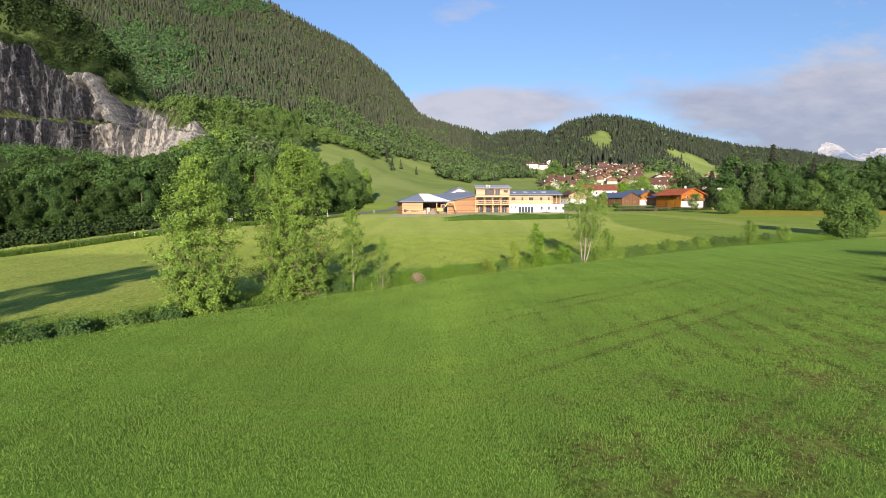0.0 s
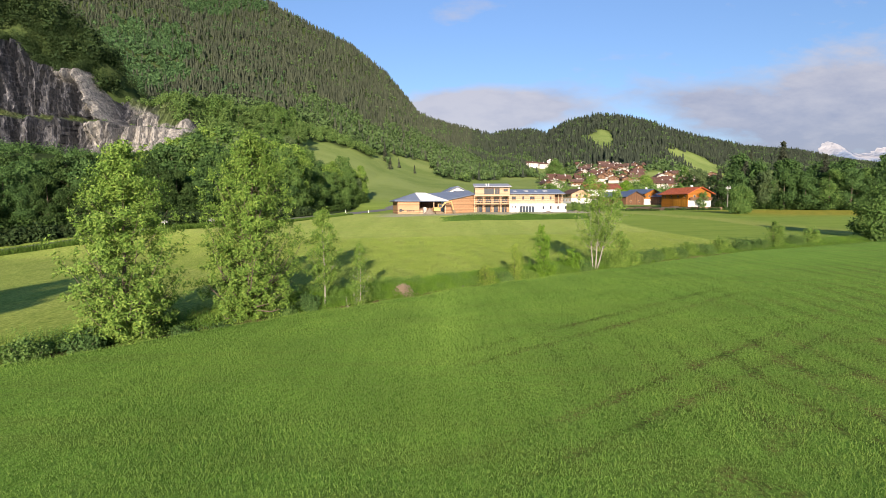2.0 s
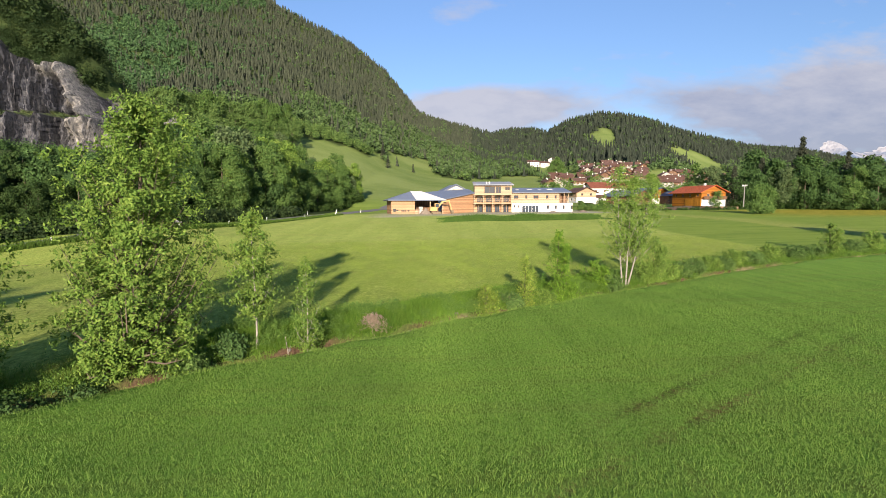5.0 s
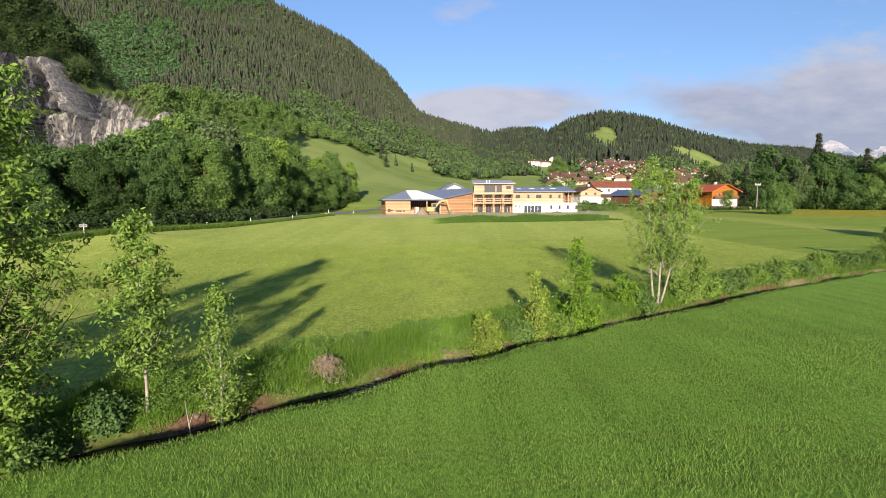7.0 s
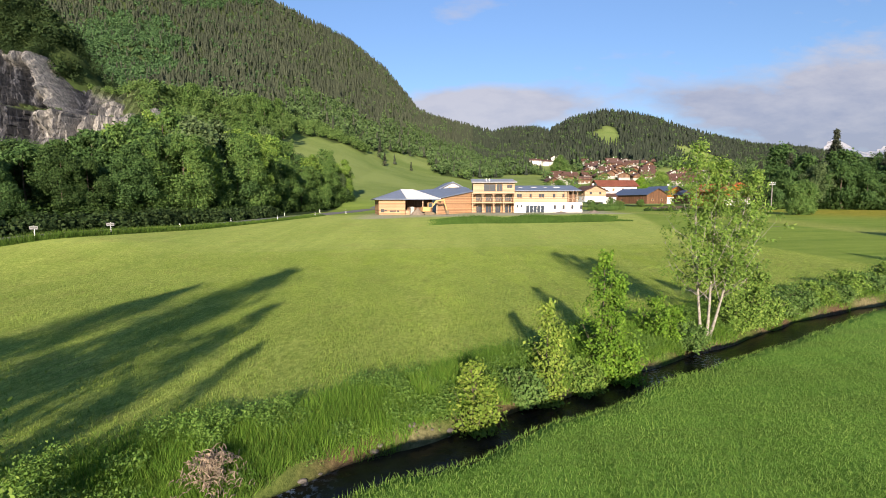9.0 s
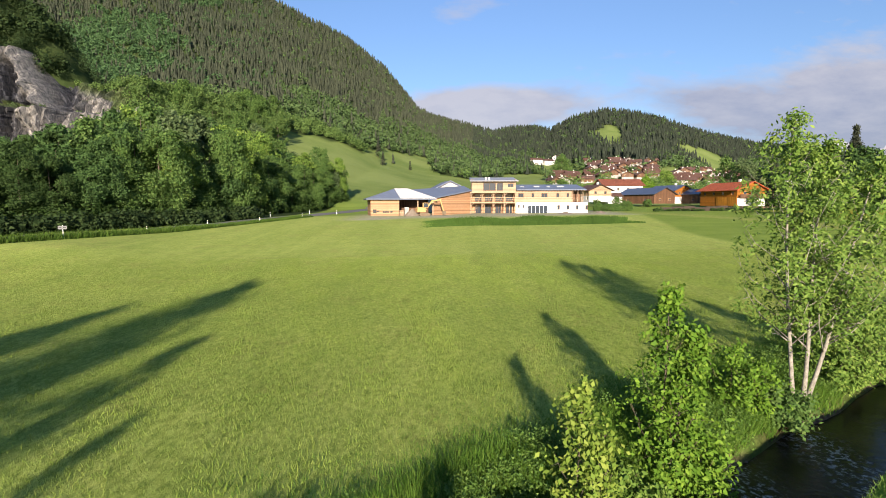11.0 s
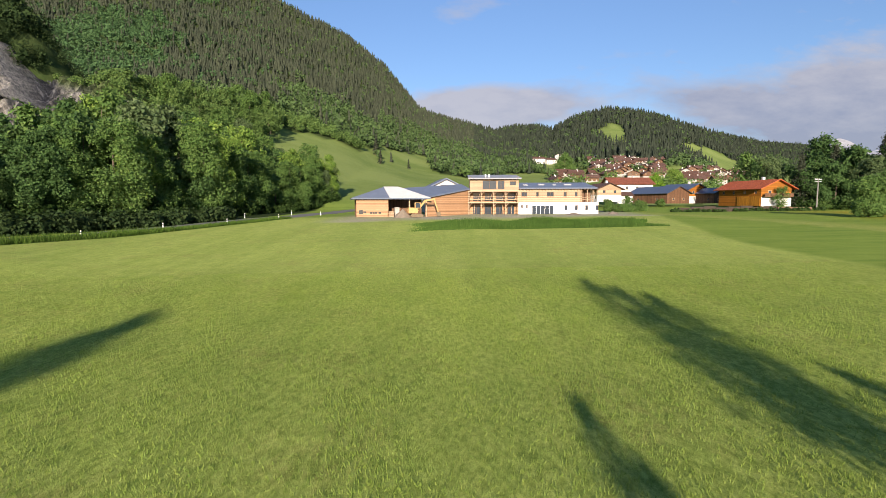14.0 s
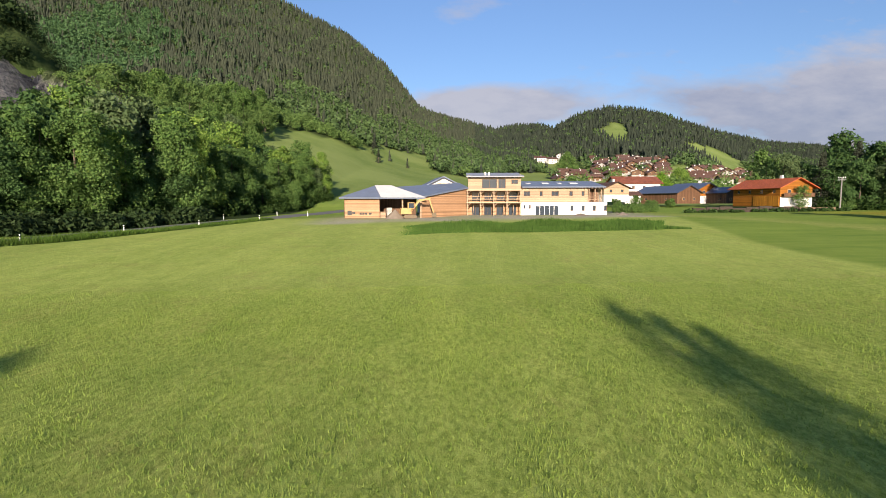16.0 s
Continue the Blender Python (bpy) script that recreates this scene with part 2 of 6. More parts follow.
class Shape:
    """Collects boxes, slabs and tubes into one mesh."""

    def __init__(self):
        self.v, self.f = [], []

    def poly(self, pts, faces):
        o = len(self.v)
        self.v += [tuple(p) for p in pts]
        self.f += [tuple(i + o for i in f) for f in faces]
        return self

    def box(self, x0, y0, z0, x1, y1, z1, m=None):
        p = [Vector(c) for c in ((x0, y0, z0), (x1, y0, z0), (x1, y1, z0), (x0, y1, z0), (x0, y0, z1), (x1, y0, z1), (x1, y1, z1), (x0, y1, z1))]
        if m is not None:
            p = [m @ c for c in p]
        return self.poly(p, [(3, 2, 1, 0), (4, 5, 6, 7), (0, 1, 5, 4), (1, 2, 6, 5), (2, 3, 7, 6), (3, 0, 4, 7)])

    def slab(self, a, b, c, d, t):
        """A sheet a b c d (anticlockwise from above) with thickness t downwards along its normal."""
        a, b, c, d = (Vector(p) for p in (a, b, c, d))
        n = (b - a).cross(d - a).normalized() * t
        return self.poly([a - n, b - n, c - n, d - n, a, b, c, d], [(3, 2, 1, 0), (4, 5, 6, 7), (0, 1, 5, 4), (1, 2, 6, 5), (2, 3, 7, 6), (3, 0, 4, 7)])

    def tube(self, pts, radii, sides=7):
        pts = [Vector(p) for p in pts]
        o = len(self.v)
        for i, p in enumerate(pts):
            d = (pts[min(i + 1, len(pts) - 1)] - pts[max(i - 1, 0)]).normalized()
            a = d.orthogonal().normalized()
            b = d.cross(a)
            for k in range(sides):
                w = 2 * math.pi * k / sides
                self.v.append(tuple(p + (a * math.cos(w) + b * math.sin(w)) * radii[i]))
        for i in range(len(pts) - 1):
            for k in range(sides):
                q, r = o + i * sides + k, o + i * sides + (k + 1) % sides
                self.f.append((q, r, r + sides, q + sides))
        self.f.append(tuple(range(o + sides - 1, o - 1, -1)))
        self.f.append(tuple(range(o + (len(pts) - 1) * sides, o + len(pts) * sides)))
        return self

    def panel(self, x0, z0, x1, z1, y, t, holes=()):
        """An upright wall in the xz plane with its front at y, t thick towards +y, with real openings."""
        xs = sorted({x0, x1, *[h[0] for h in holes], *[h[2] for h in holes]})
        zs = sorted({z0, z1, *[h[1] for h in holes], *[h[3] for h in holes]})

        def solid(i, j):
            if not (0 <= i < len(xs) - 1 and 0 <= j < len(zs) - 1):
                return False
            cx, cz = (xs[i] + xs[i + 1]) / 2, (zs[j] + zs[j + 1]) / 2
            return not any(h[0] < cx < h[2] and h[1] < cz < h[3] for h in holes)

        for i in range(len(xs) - 1):
            for j in range(len(zs) - 1):
                if not solid(i, j):
                    continue
                a, b, c, d = xs[i], xs[i + 1], zs[j], zs[j + 1]
                self.poly([(a, y, c), (b, y, c), (b, y, d), (a, y, d)], [(0, 1, 2, 3)])
                self.poly([(a, y + t, c), (b, y + t, c), (b, y + t, d), (a, y + t, d)], [(3, 2, 1, 0)])
                if not solid(i - 1, j):
                    self.poly([(a, y, c), (a, y + t, c), (a, y + t, d), (a, y, d)], [(3, 2, 1, 0)])
                if not solid(i + 1, j):
                    self.poly([(b, y, c), (b, y + t, c), (b, y + t, d), (b, y, d)], [(0, 1, 2, 3)])
                if not solid(i, j - 1):
                    self.poly([(a, y, c), (b, y, c), (b, y + t, c), (a, y + t, c)], [(3, 2, 1, 0)])
                if not solid(i, j + 1):
                    self.poly([(a, y, d), (b, y, d), (b, y + t, d), (a, y + t, d)], [(0, 1, 2, 3)])
        return self

    def mesh(self, name, mat, smooth=False):
        me = bpy.data.meshes.new(name)
        me.from_pydata(self.v, [], self.f)
        if mat:
            me.materials.append(mat)
        if smooth:
            for p in me.polygons:
                p.use_smooth = True
        me.update()
        return me


def part(name, shape, mat, parent, label="", m=None, smooth=False):
    """Links a shape (or a mesh) as one object under a thing or a part."""
    ob = new(name, shape.mesh(name, mat, smooth) if isinstance(shape, Shape) else shape)
    ob.parent = parent
    if m is not None:
        ob.matrix_basis = m
    if label:
        ob["label"] = label
    return ob


def thing(name, label, category, m=None, group="", kind="", data=None):
    ob = new(name, data)
    if m is not None:
        ob.matrix_basis = m
    return tagged(ob, label, category, group, kind)


# ---- the lie of the land ----
def sstep(v, a, b):
    t = np.clip((np.asarray(v, float) - a) / (b - a), 0, 1)
    return t * t * (3 - 2 * t)


RIDGE_U = [-1.2, -0.9, -0.6, -0.377, -0.334, -0.247, -0.182, -0.105, -0.05, -0.022, 0.03, 0.1, 0.133, 0.18, 0.208, 0.248, 0.305, 0.363, 0.42, 0.478, 0.558, 0.707, 0.79, 1.0]
RIDGE_E = [0.58, 0.54, 0.47, 0.397, 0.385, 0.338, 0.306, 0.253, 0.199, 0.184, 0.17, 0.153, 0.160, 0.162, 0.156, 0.178, 0.191, 0.187, 0.173, 0.155, 0.138, 0.130, 0.113, 0.09]
BROOK_X = [-80.0, -40.0, -22.0, -15.4, -8.7, -5.75, -3.0, -0.6, 2.4, 5.2, 8.9, 13.3, 24.8, 43.0, 58.0, 90.0, 200.0]
BROOK_Y = [-22.0, 9.0, 24.6, 30.8, 37.2, 39.3, 40.6, 42.3, 44.3, 46.4, 48.8, 51.6, 58.9, 66.8, 72.0, 81.0, 108.0]


def brook(x):
    """The y of the brook's middle at x, with its small bends."""
    x = np.asarray(x, float)
    y = sum(np.interp(x + d, BROOK_X, BROOK_Y) for d in (-3, -1.5, 0, 1.5, 3)) / 5
    return y + 0.12 * np.sin(x * 0.55 + 1.0) + 0.10 * np.sin(x * 1.35)


def brook_off(x, y):
    """Distance square across the brook; positive on the far side."""
    x = np.asarray(x, float)
    sl = (brook(x + 1.0) - brook(x - 1.0)) / 2
    return (y - brook(x)) / np.sqrt(1 + sl * sl)


def wob(x, y, s, seed=0.0):
    """Cheap smooth unevenness, about -1 to 1, with features of size s."""
    x, y = np.asarray(x, float) / s, np.asarray(y, float) / s
    return (np.sin(x * 2.1 + 1.3 * np.sin(y * 1.7 + seed) + seed) + np.sin(y * 2.7 + 1.1 * np.sin(x * 1.9 - seed) + 2 * seed) + np.sin((x + y) * 1.3 + 0.7 * seed)) / 3


SPUR_X = [-420.0, -260.0, -193.0, -182.0, -171.0, -160.0, -152.0, -140.0, -128.0, -117.0, -100.0, -85.0]
SPUR_Z = [205.0, 140.0, 101.0, 90.0, 79.0, 62.0, 47.0, 50.0, 46.0, 39.0, 22.0, 0.0]


def cliff_line(x):
    return 252.0 + (x + 150.0) * 0.22


def ground(x, y):
    """Height of the bare ground."""
    x, y = np.asarray(x, float), np.asarray(y, float)
    w = 1 - 0.75 * sstep(y, 60, 150)
    z = 0.026 * np.clip(x, -120, 160) * w + 3.5 * sstep(y, 66, 160) + 0.02 * np.clip(y - 160, 0, 60)
    z = z + 0.10 * wob(x, y, 9.0, 0.4) * sstep(y, 5, 30)
    # rising wooded bank towards the quarry
    bank = np.clip(-(x + 43), 0, 130) * np.interp(y, [95, 130, 190, 240], [0.0, 0.14, 0.42, 0.42])
    z = z + 27 * (1 - np.exp(-bank / 27))
    # the road's low embankment
    z = z + np.interp(y, [75, 95, 113, 132], [0.0, 1.8, 0.8, 0.0]) * sstep(x, -20, -43)
    # hills
    yy = np.maximum(y, 150.0)
    u = np.clip(x / yy, -1.2, 1.0)
    e = np.interp(u, RIDGE_U, RIDGE_E) - 0.019
    crest = np.interp(u, [-1, 0.03, 0.12, 0.2, 0.3, 0.45, 0.6, 1], [1000, 1000, 1150, 1150, 950, 950, 1250, 1300])
    foot = np.interp(u, [-1, -0.3, 0.0, 0.2, 0.5, 0.7, 1], [280, 205, 205, 250, 280, 400, 500])
    f = np.clip((yy - foot) / (crest - foot), 0, 1) ** 0.82
    top = np.minimum(yy, crest) * e * f
    past = sstep(yy, crest, crest + 1500)
    top = top * (1 - 0.6 * past) * (1 + 0.045 * wob(x, y, 70.0, 1.0) * f * (1 - f) * 4)
    z = z + top
    # spur above the quarry face
    cl = cliff_line(x)
    rise = np.interp(x + 0.85 * np.clip(y - cl - 32, 0, 400), SPUR_X, SPUR_Z)
    set_back = 17 * sstep(x, -168, -155)
    spur = rise * (0.88 + 0.12 * sstep(y, cl + 12, cl + 30)) * sstep(y, cl + 4 + set_back, cl + 14 + 1.4 * set_back) * (1 - sstep(y, cl + 90, cl + 260))
    z = np.maximum(z, np.where(y > cl, spur, z))
    # brook bed with an undercut near bank and a grassy far bank
    o = brook_off(x, y) + 0.15 * wob(x, y, 1.4, 2.5)
    bed = np.where(o < 0, sstep(-o, 1.8, 1.35), 0.6 * sstep(o, 1.65, 1.05) + 0.4 * sstep(o, 4.0, 1.3))
    z = z - 1.5 * bed
    return z


def gz(x, y):
    return float(ground(x, y))


def axis(lo, fine0, fine1, hi, step, grow):
    v = list(np.arange(fine0, fine1 + step, step))
    s, a = step, fine0
    left = []
    while a > lo:
        s *= grow
        a -= s
        left.append(max(a, lo))
    s, b = step, v[-1]
    while b < hi:
        s *= grow
        b = min(b + s, hi)
        v.append(b)
    return np.array(left[::-1] + v)


gx, gy = axis(-2600, -26, 40, 3200, 0.4, 1.065), axis(-1500, 9, 70, 4300, 0.36, 1.048)
GX, GY = np.meshgrid(gx, gy)
GZ = ground(GX, GY)
nx, ny = len(gx), len(gy)
idx = np.arange(nx * ny).reshape(ny, nx)
quads = np.stack([idx[:-1, :-1], idx[:-1, 1:], idx[1:, 1:], idx[1:, :-1]], -1).reshape(-1, 4)


def wooded(x, y):
    """1 where the hills carry forest, and on the shade-dark strip under the wood edge."""
    yy = np.maximum(y, 150.0)
    u = x / yy
    e = (ground(x, y) - 6.2) / yy
    edge = np.interp(u, [-0.9, -0.36, -0.28, -0.2, -0.15, -0.1, -0.03, 0.05, 0.2, 0.3, 0.5, 0.9], [0.02, 0.10, 0.128, 0.112, 0.095, 0.075, 0.06, 0.045, 0.055, 0.075, 0.06, 0.03])
    w = (e > edge + 0.006 * wob(x, y, 25.0, 2.0)).astype(float)

    def clear(u0, e0, su, se, lean=0.0):
        return ((u - u0) / su) ** 2 + ((e - e0 - lean * (u - u0)) / se) ** 2 < 1 + 0.7 * wob(x, y, 16.0, 4.0)

    for c in (clear(0.318, 0.124, 0.026, 0.022, -0.25), clear(0.505, 0.080, 0.062, 0.018, -0.42), clear(0.255, 0.056, 0.06, 0.018, -0.1), clear(-0.065, 0.078, 0.06, 0.014, -0.25), clear(0.2, 0.066, 0.04, 0.012)):
        w = np.where(c, 0.0, w)
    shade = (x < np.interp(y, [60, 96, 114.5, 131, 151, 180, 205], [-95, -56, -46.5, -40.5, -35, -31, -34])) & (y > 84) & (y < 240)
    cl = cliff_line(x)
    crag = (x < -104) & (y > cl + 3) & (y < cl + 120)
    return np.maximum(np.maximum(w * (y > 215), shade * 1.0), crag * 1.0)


def thin_crop(x, y):
    """Where the near field grows thinly: wheel tracks along the brook and worn patches."""
    a = -0.6 * x + 0.8 * y
    tracks = sum(np.exp(-((a - c + 0.25 * wob(x, y, 9.0) + 0.03 * (x - 8)) / 0.22) ** 2) for c in (3.7, 5.3, 12.0, 13.5, 18.8, 20.3))
    worn = sstep(0.7 * wob(x, y, 1.6, 3.0) + 0.6 * wob(y, x, 0.55, 1.0) + 0.5 * wob(x, y, 0.23, 2.0), -0.1, 0.7) * sstep(a, 13, 7) * sstep(x, 0, 4)
    b = 0.991 * x - 0.134 * y + 0.12 * wob(x, y, 4.0, 2.0)
    rows_ = np.exp(-((b / 1.7 - np.round(b / 1.7)) / 0.2) ** 2) * (0.6 + 0.5 * wob(x, y, 5.0, 7.0)).clip(0, 1) * sstep(x, 1, 6) * sstep(a, 24, 14)
    return np.clip(tracks * (0.72 + 0.4 * wob(x, y, 2.6)).clip(0, 1) * sstep(x, -2, 7) * sstep(x, 25, 13) + 1.0 * worn + 0.85 * rows_, 0, 1)


def field_masks(x, y):
    o = brook_off(x, y)
    crop = sstep(o, -1.2, -1.7)
    # the mown meadow between brook, road and building site; a darker uncut field beyond its edge line
    edge = np.interp(y, [60, 88, 104, 114, 152, 175], [41, 39, 38, 39.5, 48.9, 60])
    mown = sstep(o, 2.2, 4.2) * sstep(x, edge + 0.8, edge - 0.8) * sstep(y, 158, 150)
    verge = sstep(o, -1.5, -1.0) * sstep(o, 4.2, 2.2)
    yellow = sstep(x, 70, 95) * sstep(y, 118, 135) * sstep(y, 175, 160)
    rim = np.interp(y, [119, 131, 142, 157, 168], [60.0, 56.5, 54.5, 49.8, 46])      # dry rim of the far field
    dry = sstep(x, rim - 0.3, rim + 0.3) * sstep(x, rim + 12, rim + 2) * sstep(y, 170, 164)
    return crop, mown, verge, yellow, dry


G_MAT = Mat("meadow_ground", 0.95, spec=0.04)
g = G_MAT
big = g.noise(0.05, 5.0)
mid = g.noise(0.6, 5.0)
fine = g.noise(7.0, 4.0, 0.7)
blade = g.noise(38.0, 3.0, 0.7, g.coords((1, 0.45, 1)))
stripe = g.noise(0.32, 2.0, 0.5, g.coords((1.0, 0.05, 1.0), radians(-3)))
base = g.mix(0.5, g.ramp(big, (0.3, (0.17, 0.27, 0.045)), (0.7, (0.25, 0.34, 0.06))), g.ramp(mid, (0.3, (0.15, 0.25, 0.04)), (0.7, (0.26, 0.34, 0.075))))
base = g.mix(0.35, base, g.ramp(g.noise(0.5, 4.0, 0.65, g.coords((0.12, 1.0, 1.0), radians(-20))), (0.36, (0.12, 0.20, 0.03)), (0.62, (0.29, 0.365, 0.075))))
row = g.noise(1.1, 3.0, 0.6, g.coords((0.06, 1.0, 1.0), radians(-38)))
cropc = g.mix(0.55, g.ramp(big, (0.35, (0.16, 0.305, 0.05)), (0.65, (0.212, 0.36, 0.07))), g.ramp(row, (0.35, (0.175, 0.255, 0.056)), (0.55, (0.17, 0.325, 0.054))))
mownc = g.mix(0.5, g.ramp(big, (0.35, (0.44, 0.53, 0.12)), (0.65, (0.57, 0.63, 0.165))), g.ramp(stripe, (0.38, (0.32, 0.43, 0.09)), (0.60, (0.60, 0.65, 0.175))))
mid2 = g.noise(2.2, 4.0, 0.7, g.coords((1.0, 0.35, 1.0), 0.5))
mownc = g.mix(0.45, mownc, g.ramp(mid2, (0.36, (0.20, 0.30, 0.06)), (0.62, (0.42, 0.48, 0.125))))
mownc = g.mix(0.35, mownc, g.ramp(mid, (0.35, (0.22, 0.31, 0.065)), (0.65, (0.37, 0.42, 0.115))))
cropc = g.mix(g.math("MULTIPLY", g.attr("thin"), g.ramp(fine, (0.35, (1, 1, 1)), (0.6, (0.2, 0.2, 0.2)))), cropc, g.ramp(mid, (0.40, (0.07, 0.062, 0.028)), (0.58, (0.20, 0.125, 0.07))))
drill = g.ramp(g.noise(1.5, 3.0, 0.6, g.coords((1.0, 0.05, 1.0), radians(7))), (0.36, (0.78, 0.8, 0.72)), (0.58, (1.06, 1.05, 1.0)))
cropc = g.mix(0.75, cropc, drill, "MULTIPLY")
col = g.mix(g.attr("crop"), base, cropc)
# Shade in the gaps between crop blades, put into the ground colour.
gap = g.ramp(g.noise(11.0, 4.0, 0.7, g.coords((1.0, 0.6, 1.0), 0.4)), (0.40, (0.55, 0.58, 0.5)), (0.60, (1.12, 1.1, 1.0)))
col = g.mix(g.attr("sward_gap_shade"), col, g.mix(1.0, col, gap, "MULTIPLY"))
worn = g.math("MULTIPLY", g.ramp(g.noise(0.22, 4.0, 0.6), (0.50, (0, 0, 0)), (0.66, (1, 1, 1))), g.ramp(g.noise(2.6, 4.0, 0.7, g.coords((1.0, 0.4, 1.0), 0.1)), (0.42, (0, 0, 0)), (0.62, (1, 1, 1))))
mownc = g.mix(g.math("MULTIPLY", worn, 0.35), mownc, (0.30, 0.235, 0.10))
col = g.mix(g.attr("mown"), col, mownc)
# Mown sheet between blades: thatch, with the shade among them in its colour.
grain = g.noise(5.0, 5.0, 0.75, g.coords((1.0, 0.5, 1.0), 0.15))
mown_shade = g.ramp(grain, (0.36, (0.50, 0.56, 0.42)), (0.60, (1.02, 1.02, 0.96)))
col = g.mix(g.math("MULTIPLY", g.attr("thatch_shade"), 0.9), col, g.mix(1.0, col, mown_shade, "MULTIPLY"))
col = g.mix(g.attr("yellow"), col, g.ramp(mid, (0.35, (0.22, 0.23, 0.03)), (0.65, (0.36, 0.32, 0.05))))
col = g.mix(g.math("MULTIPLY", g.attr("dry"), 0.7), col, g.ramp(mid2, (0.35, (0.24, 0.29, 0.07)), (0.65, (0.42, 0.43, 0.12))))
# Near-black wood floor: shade under the trees put into the ground colour.
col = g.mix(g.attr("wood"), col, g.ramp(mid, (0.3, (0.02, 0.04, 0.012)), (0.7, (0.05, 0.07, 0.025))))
col = g.mix(g.attr("verge"), col, g.ramp(fine, (0.3, (0.045, 0.085, 0.018)), (0.7, (0.11, 0.165, 0.035))))
col = g.mix(g.attr("bare"), col, g.ramp(fine, (0.3, (0.06, 0.037, 0.026)), (0.7, (0.15, 0.092, 0.062))))
col = g.mix(g.attr("tan"), col, g.ramp(fine, (0.3, (0.16, 0.11, 0.075)), (0.7, (0.32, 0.24, 0.17))))
col = g.mix(g.attr("gravel"), col, g.ramp(fine, (0.3, (0.34, 0.30, 0.25)), (0.7, (0.54, 0.49, 0.42))))
col = g.mix(g.math("MULTIPLY", g.attr("hill"), 0.75), col, g.ramp(g.noise(0.02, 6.0, 0.6), (0.38, (0.135, 0.19, 0.06)), (0.62, (0.225, 0.275, 0.10))))
col = g.mix(0.4, col, g.ramp(fine, (0.3, (0.55, 0.55, 0.5)), (0.7, (1.0, 1.0, 1.0))), "MULTIPLY")
col = g.mix(0.3, col, g.ramp(blade, (0.35, (0.5, 0.5, 0.45)), (0.65, (1.0, 1.0, 1.0))), "MULTIPLY")
g.color(col).bump(g.mix(0.5, fine, blade), 0.6, 0.12)

me = mesh_np("ground", np.stack([GX, GY, GZ], -1).reshape(-1, 3), quads, (G_MAT.m,), True)
crop, mown, verge, yellow, dry = field_masks(GX, GY)
O = brook_off(GX, GY)
bare = sstep(O, -1.78, -1.5) * sstep(O, 1.8, 1.5) * np.where(O > 1.1, (0.5 + 0.7 * wob(GX, GY, 1.8, 1.0) + 0.45 * sstep(GX, -2, -6)).clip(0, 1), 1.0)
tan = sstep(O, 1.0, 1.2) * sstep(O, 2.0, 1.5) * sstep(wob(GX, GY, 1.5, 4.0), 0.1, 0.5)
site = sstep(GX, -20, -10) * sstep(GX, 52, 44) * sstep(GY - 0.2 * GX, 139, 144) * sstep(GY - 0.2 * GX, 175, 165)
for key, val in (("crop", crop), ("mown", mown), ("yellow", yellow), ("wood", wooded(GX, GY)), ("bare", bare), ("tan", 0.5 * tan * sstep(GX, 0, 3)), ("verge", verge), ("gravel", 0.95 * site * (0.75 + 0.35 * wob(GX, GY, 5.0)).clip(0, 1)), ("hill", sstep(GY, 190, 260) * (1 - 0.85 * wooded(GX, GY))), ("thin", thin_crop(GX, GY)), ("dry", dry), ("sward_gap_shade", 0.85 * crop * sstep(GY, 60, 40)), ("thatch_shade", mown * sstep(GY, 100, 78) + 0.35 * mown)):
    at = me.attributes.new(key, "FLOAT", "POINT")
    at.data.foreach_set("value", np.asarray(val, np.float32).ravel())
tagged(new("ground", me), "green valley fields, brook banks and wooded hills", "ground", kind="structure")

# ---- water, cliff, far mountains ----
w_mat = Mat("brook_water", 0.2, spec=0.1)
w_mat.color(w_mat.mix(w_mat.math("MULTIPLY", w_mat.attr("riffle"), w_mat.ramp(w_mat.noise(6.0, 5.0, 0.7), (0.52, (0, 0, 0)), (0.62, (1, 1, 1)))), w_mat.ramp(w_mat.noise(1.2), (0.3, (0.014, 0.011, 0.007)), (0.7, (0.035, 0.026, 0.017))), (0.5, 0.52, 0.55))).bump(w_mat.noise(5.0, 4.0), 0.35, 0.05)
wx = np.arange(-34, 75, 0.5)
wy = brook(wx)
wsl = (brook(wx + 1) - brook(wx - 1)) / 2
wnrm = np.stack([-wsl, np.ones_like(wsl)], -1) / np.sqrt(1 + wsl * wsl)[:, None]
wz = ground(wx, wy) + 0.36
wz = np.convolve(np.pad(wz, 6, mode="edge"), np.ones(13) / 13, "valid")
rows_w = [np.stack([wx + wnrm[:, 0] * k, wy + wnrm[:, 1] * k, wz], -1) for k in (-1.7, 0, 1.6)]
V = np.concatenate(rows_w)
n = len(wx)
F = np.concatenate([np.stack([np.arange(n - 1) + j * n, np.arange(1, n) + j * n, np.arange(1, n) + (j + 1) * n, np.arange(n - 1) + (j + 1) * n], -1) for j in (0, 1)])
water_me = mesh_np("water", V, F, (w_mat.m,), True)
riff = sum(np.exp(-((V[:, 0] - c) / 0.5) ** 2) for c in (-0.6, 11.9, 15.2))
water_me.attributes.new("riffle", "FLOAT", "POINT").data.foreach_set("value", np.asarray(np.clip(riff, 0, 1), np.float32))
tagged(new("water", water_me), "dark shallow brook water between grassy banks", "water", kind="structure")

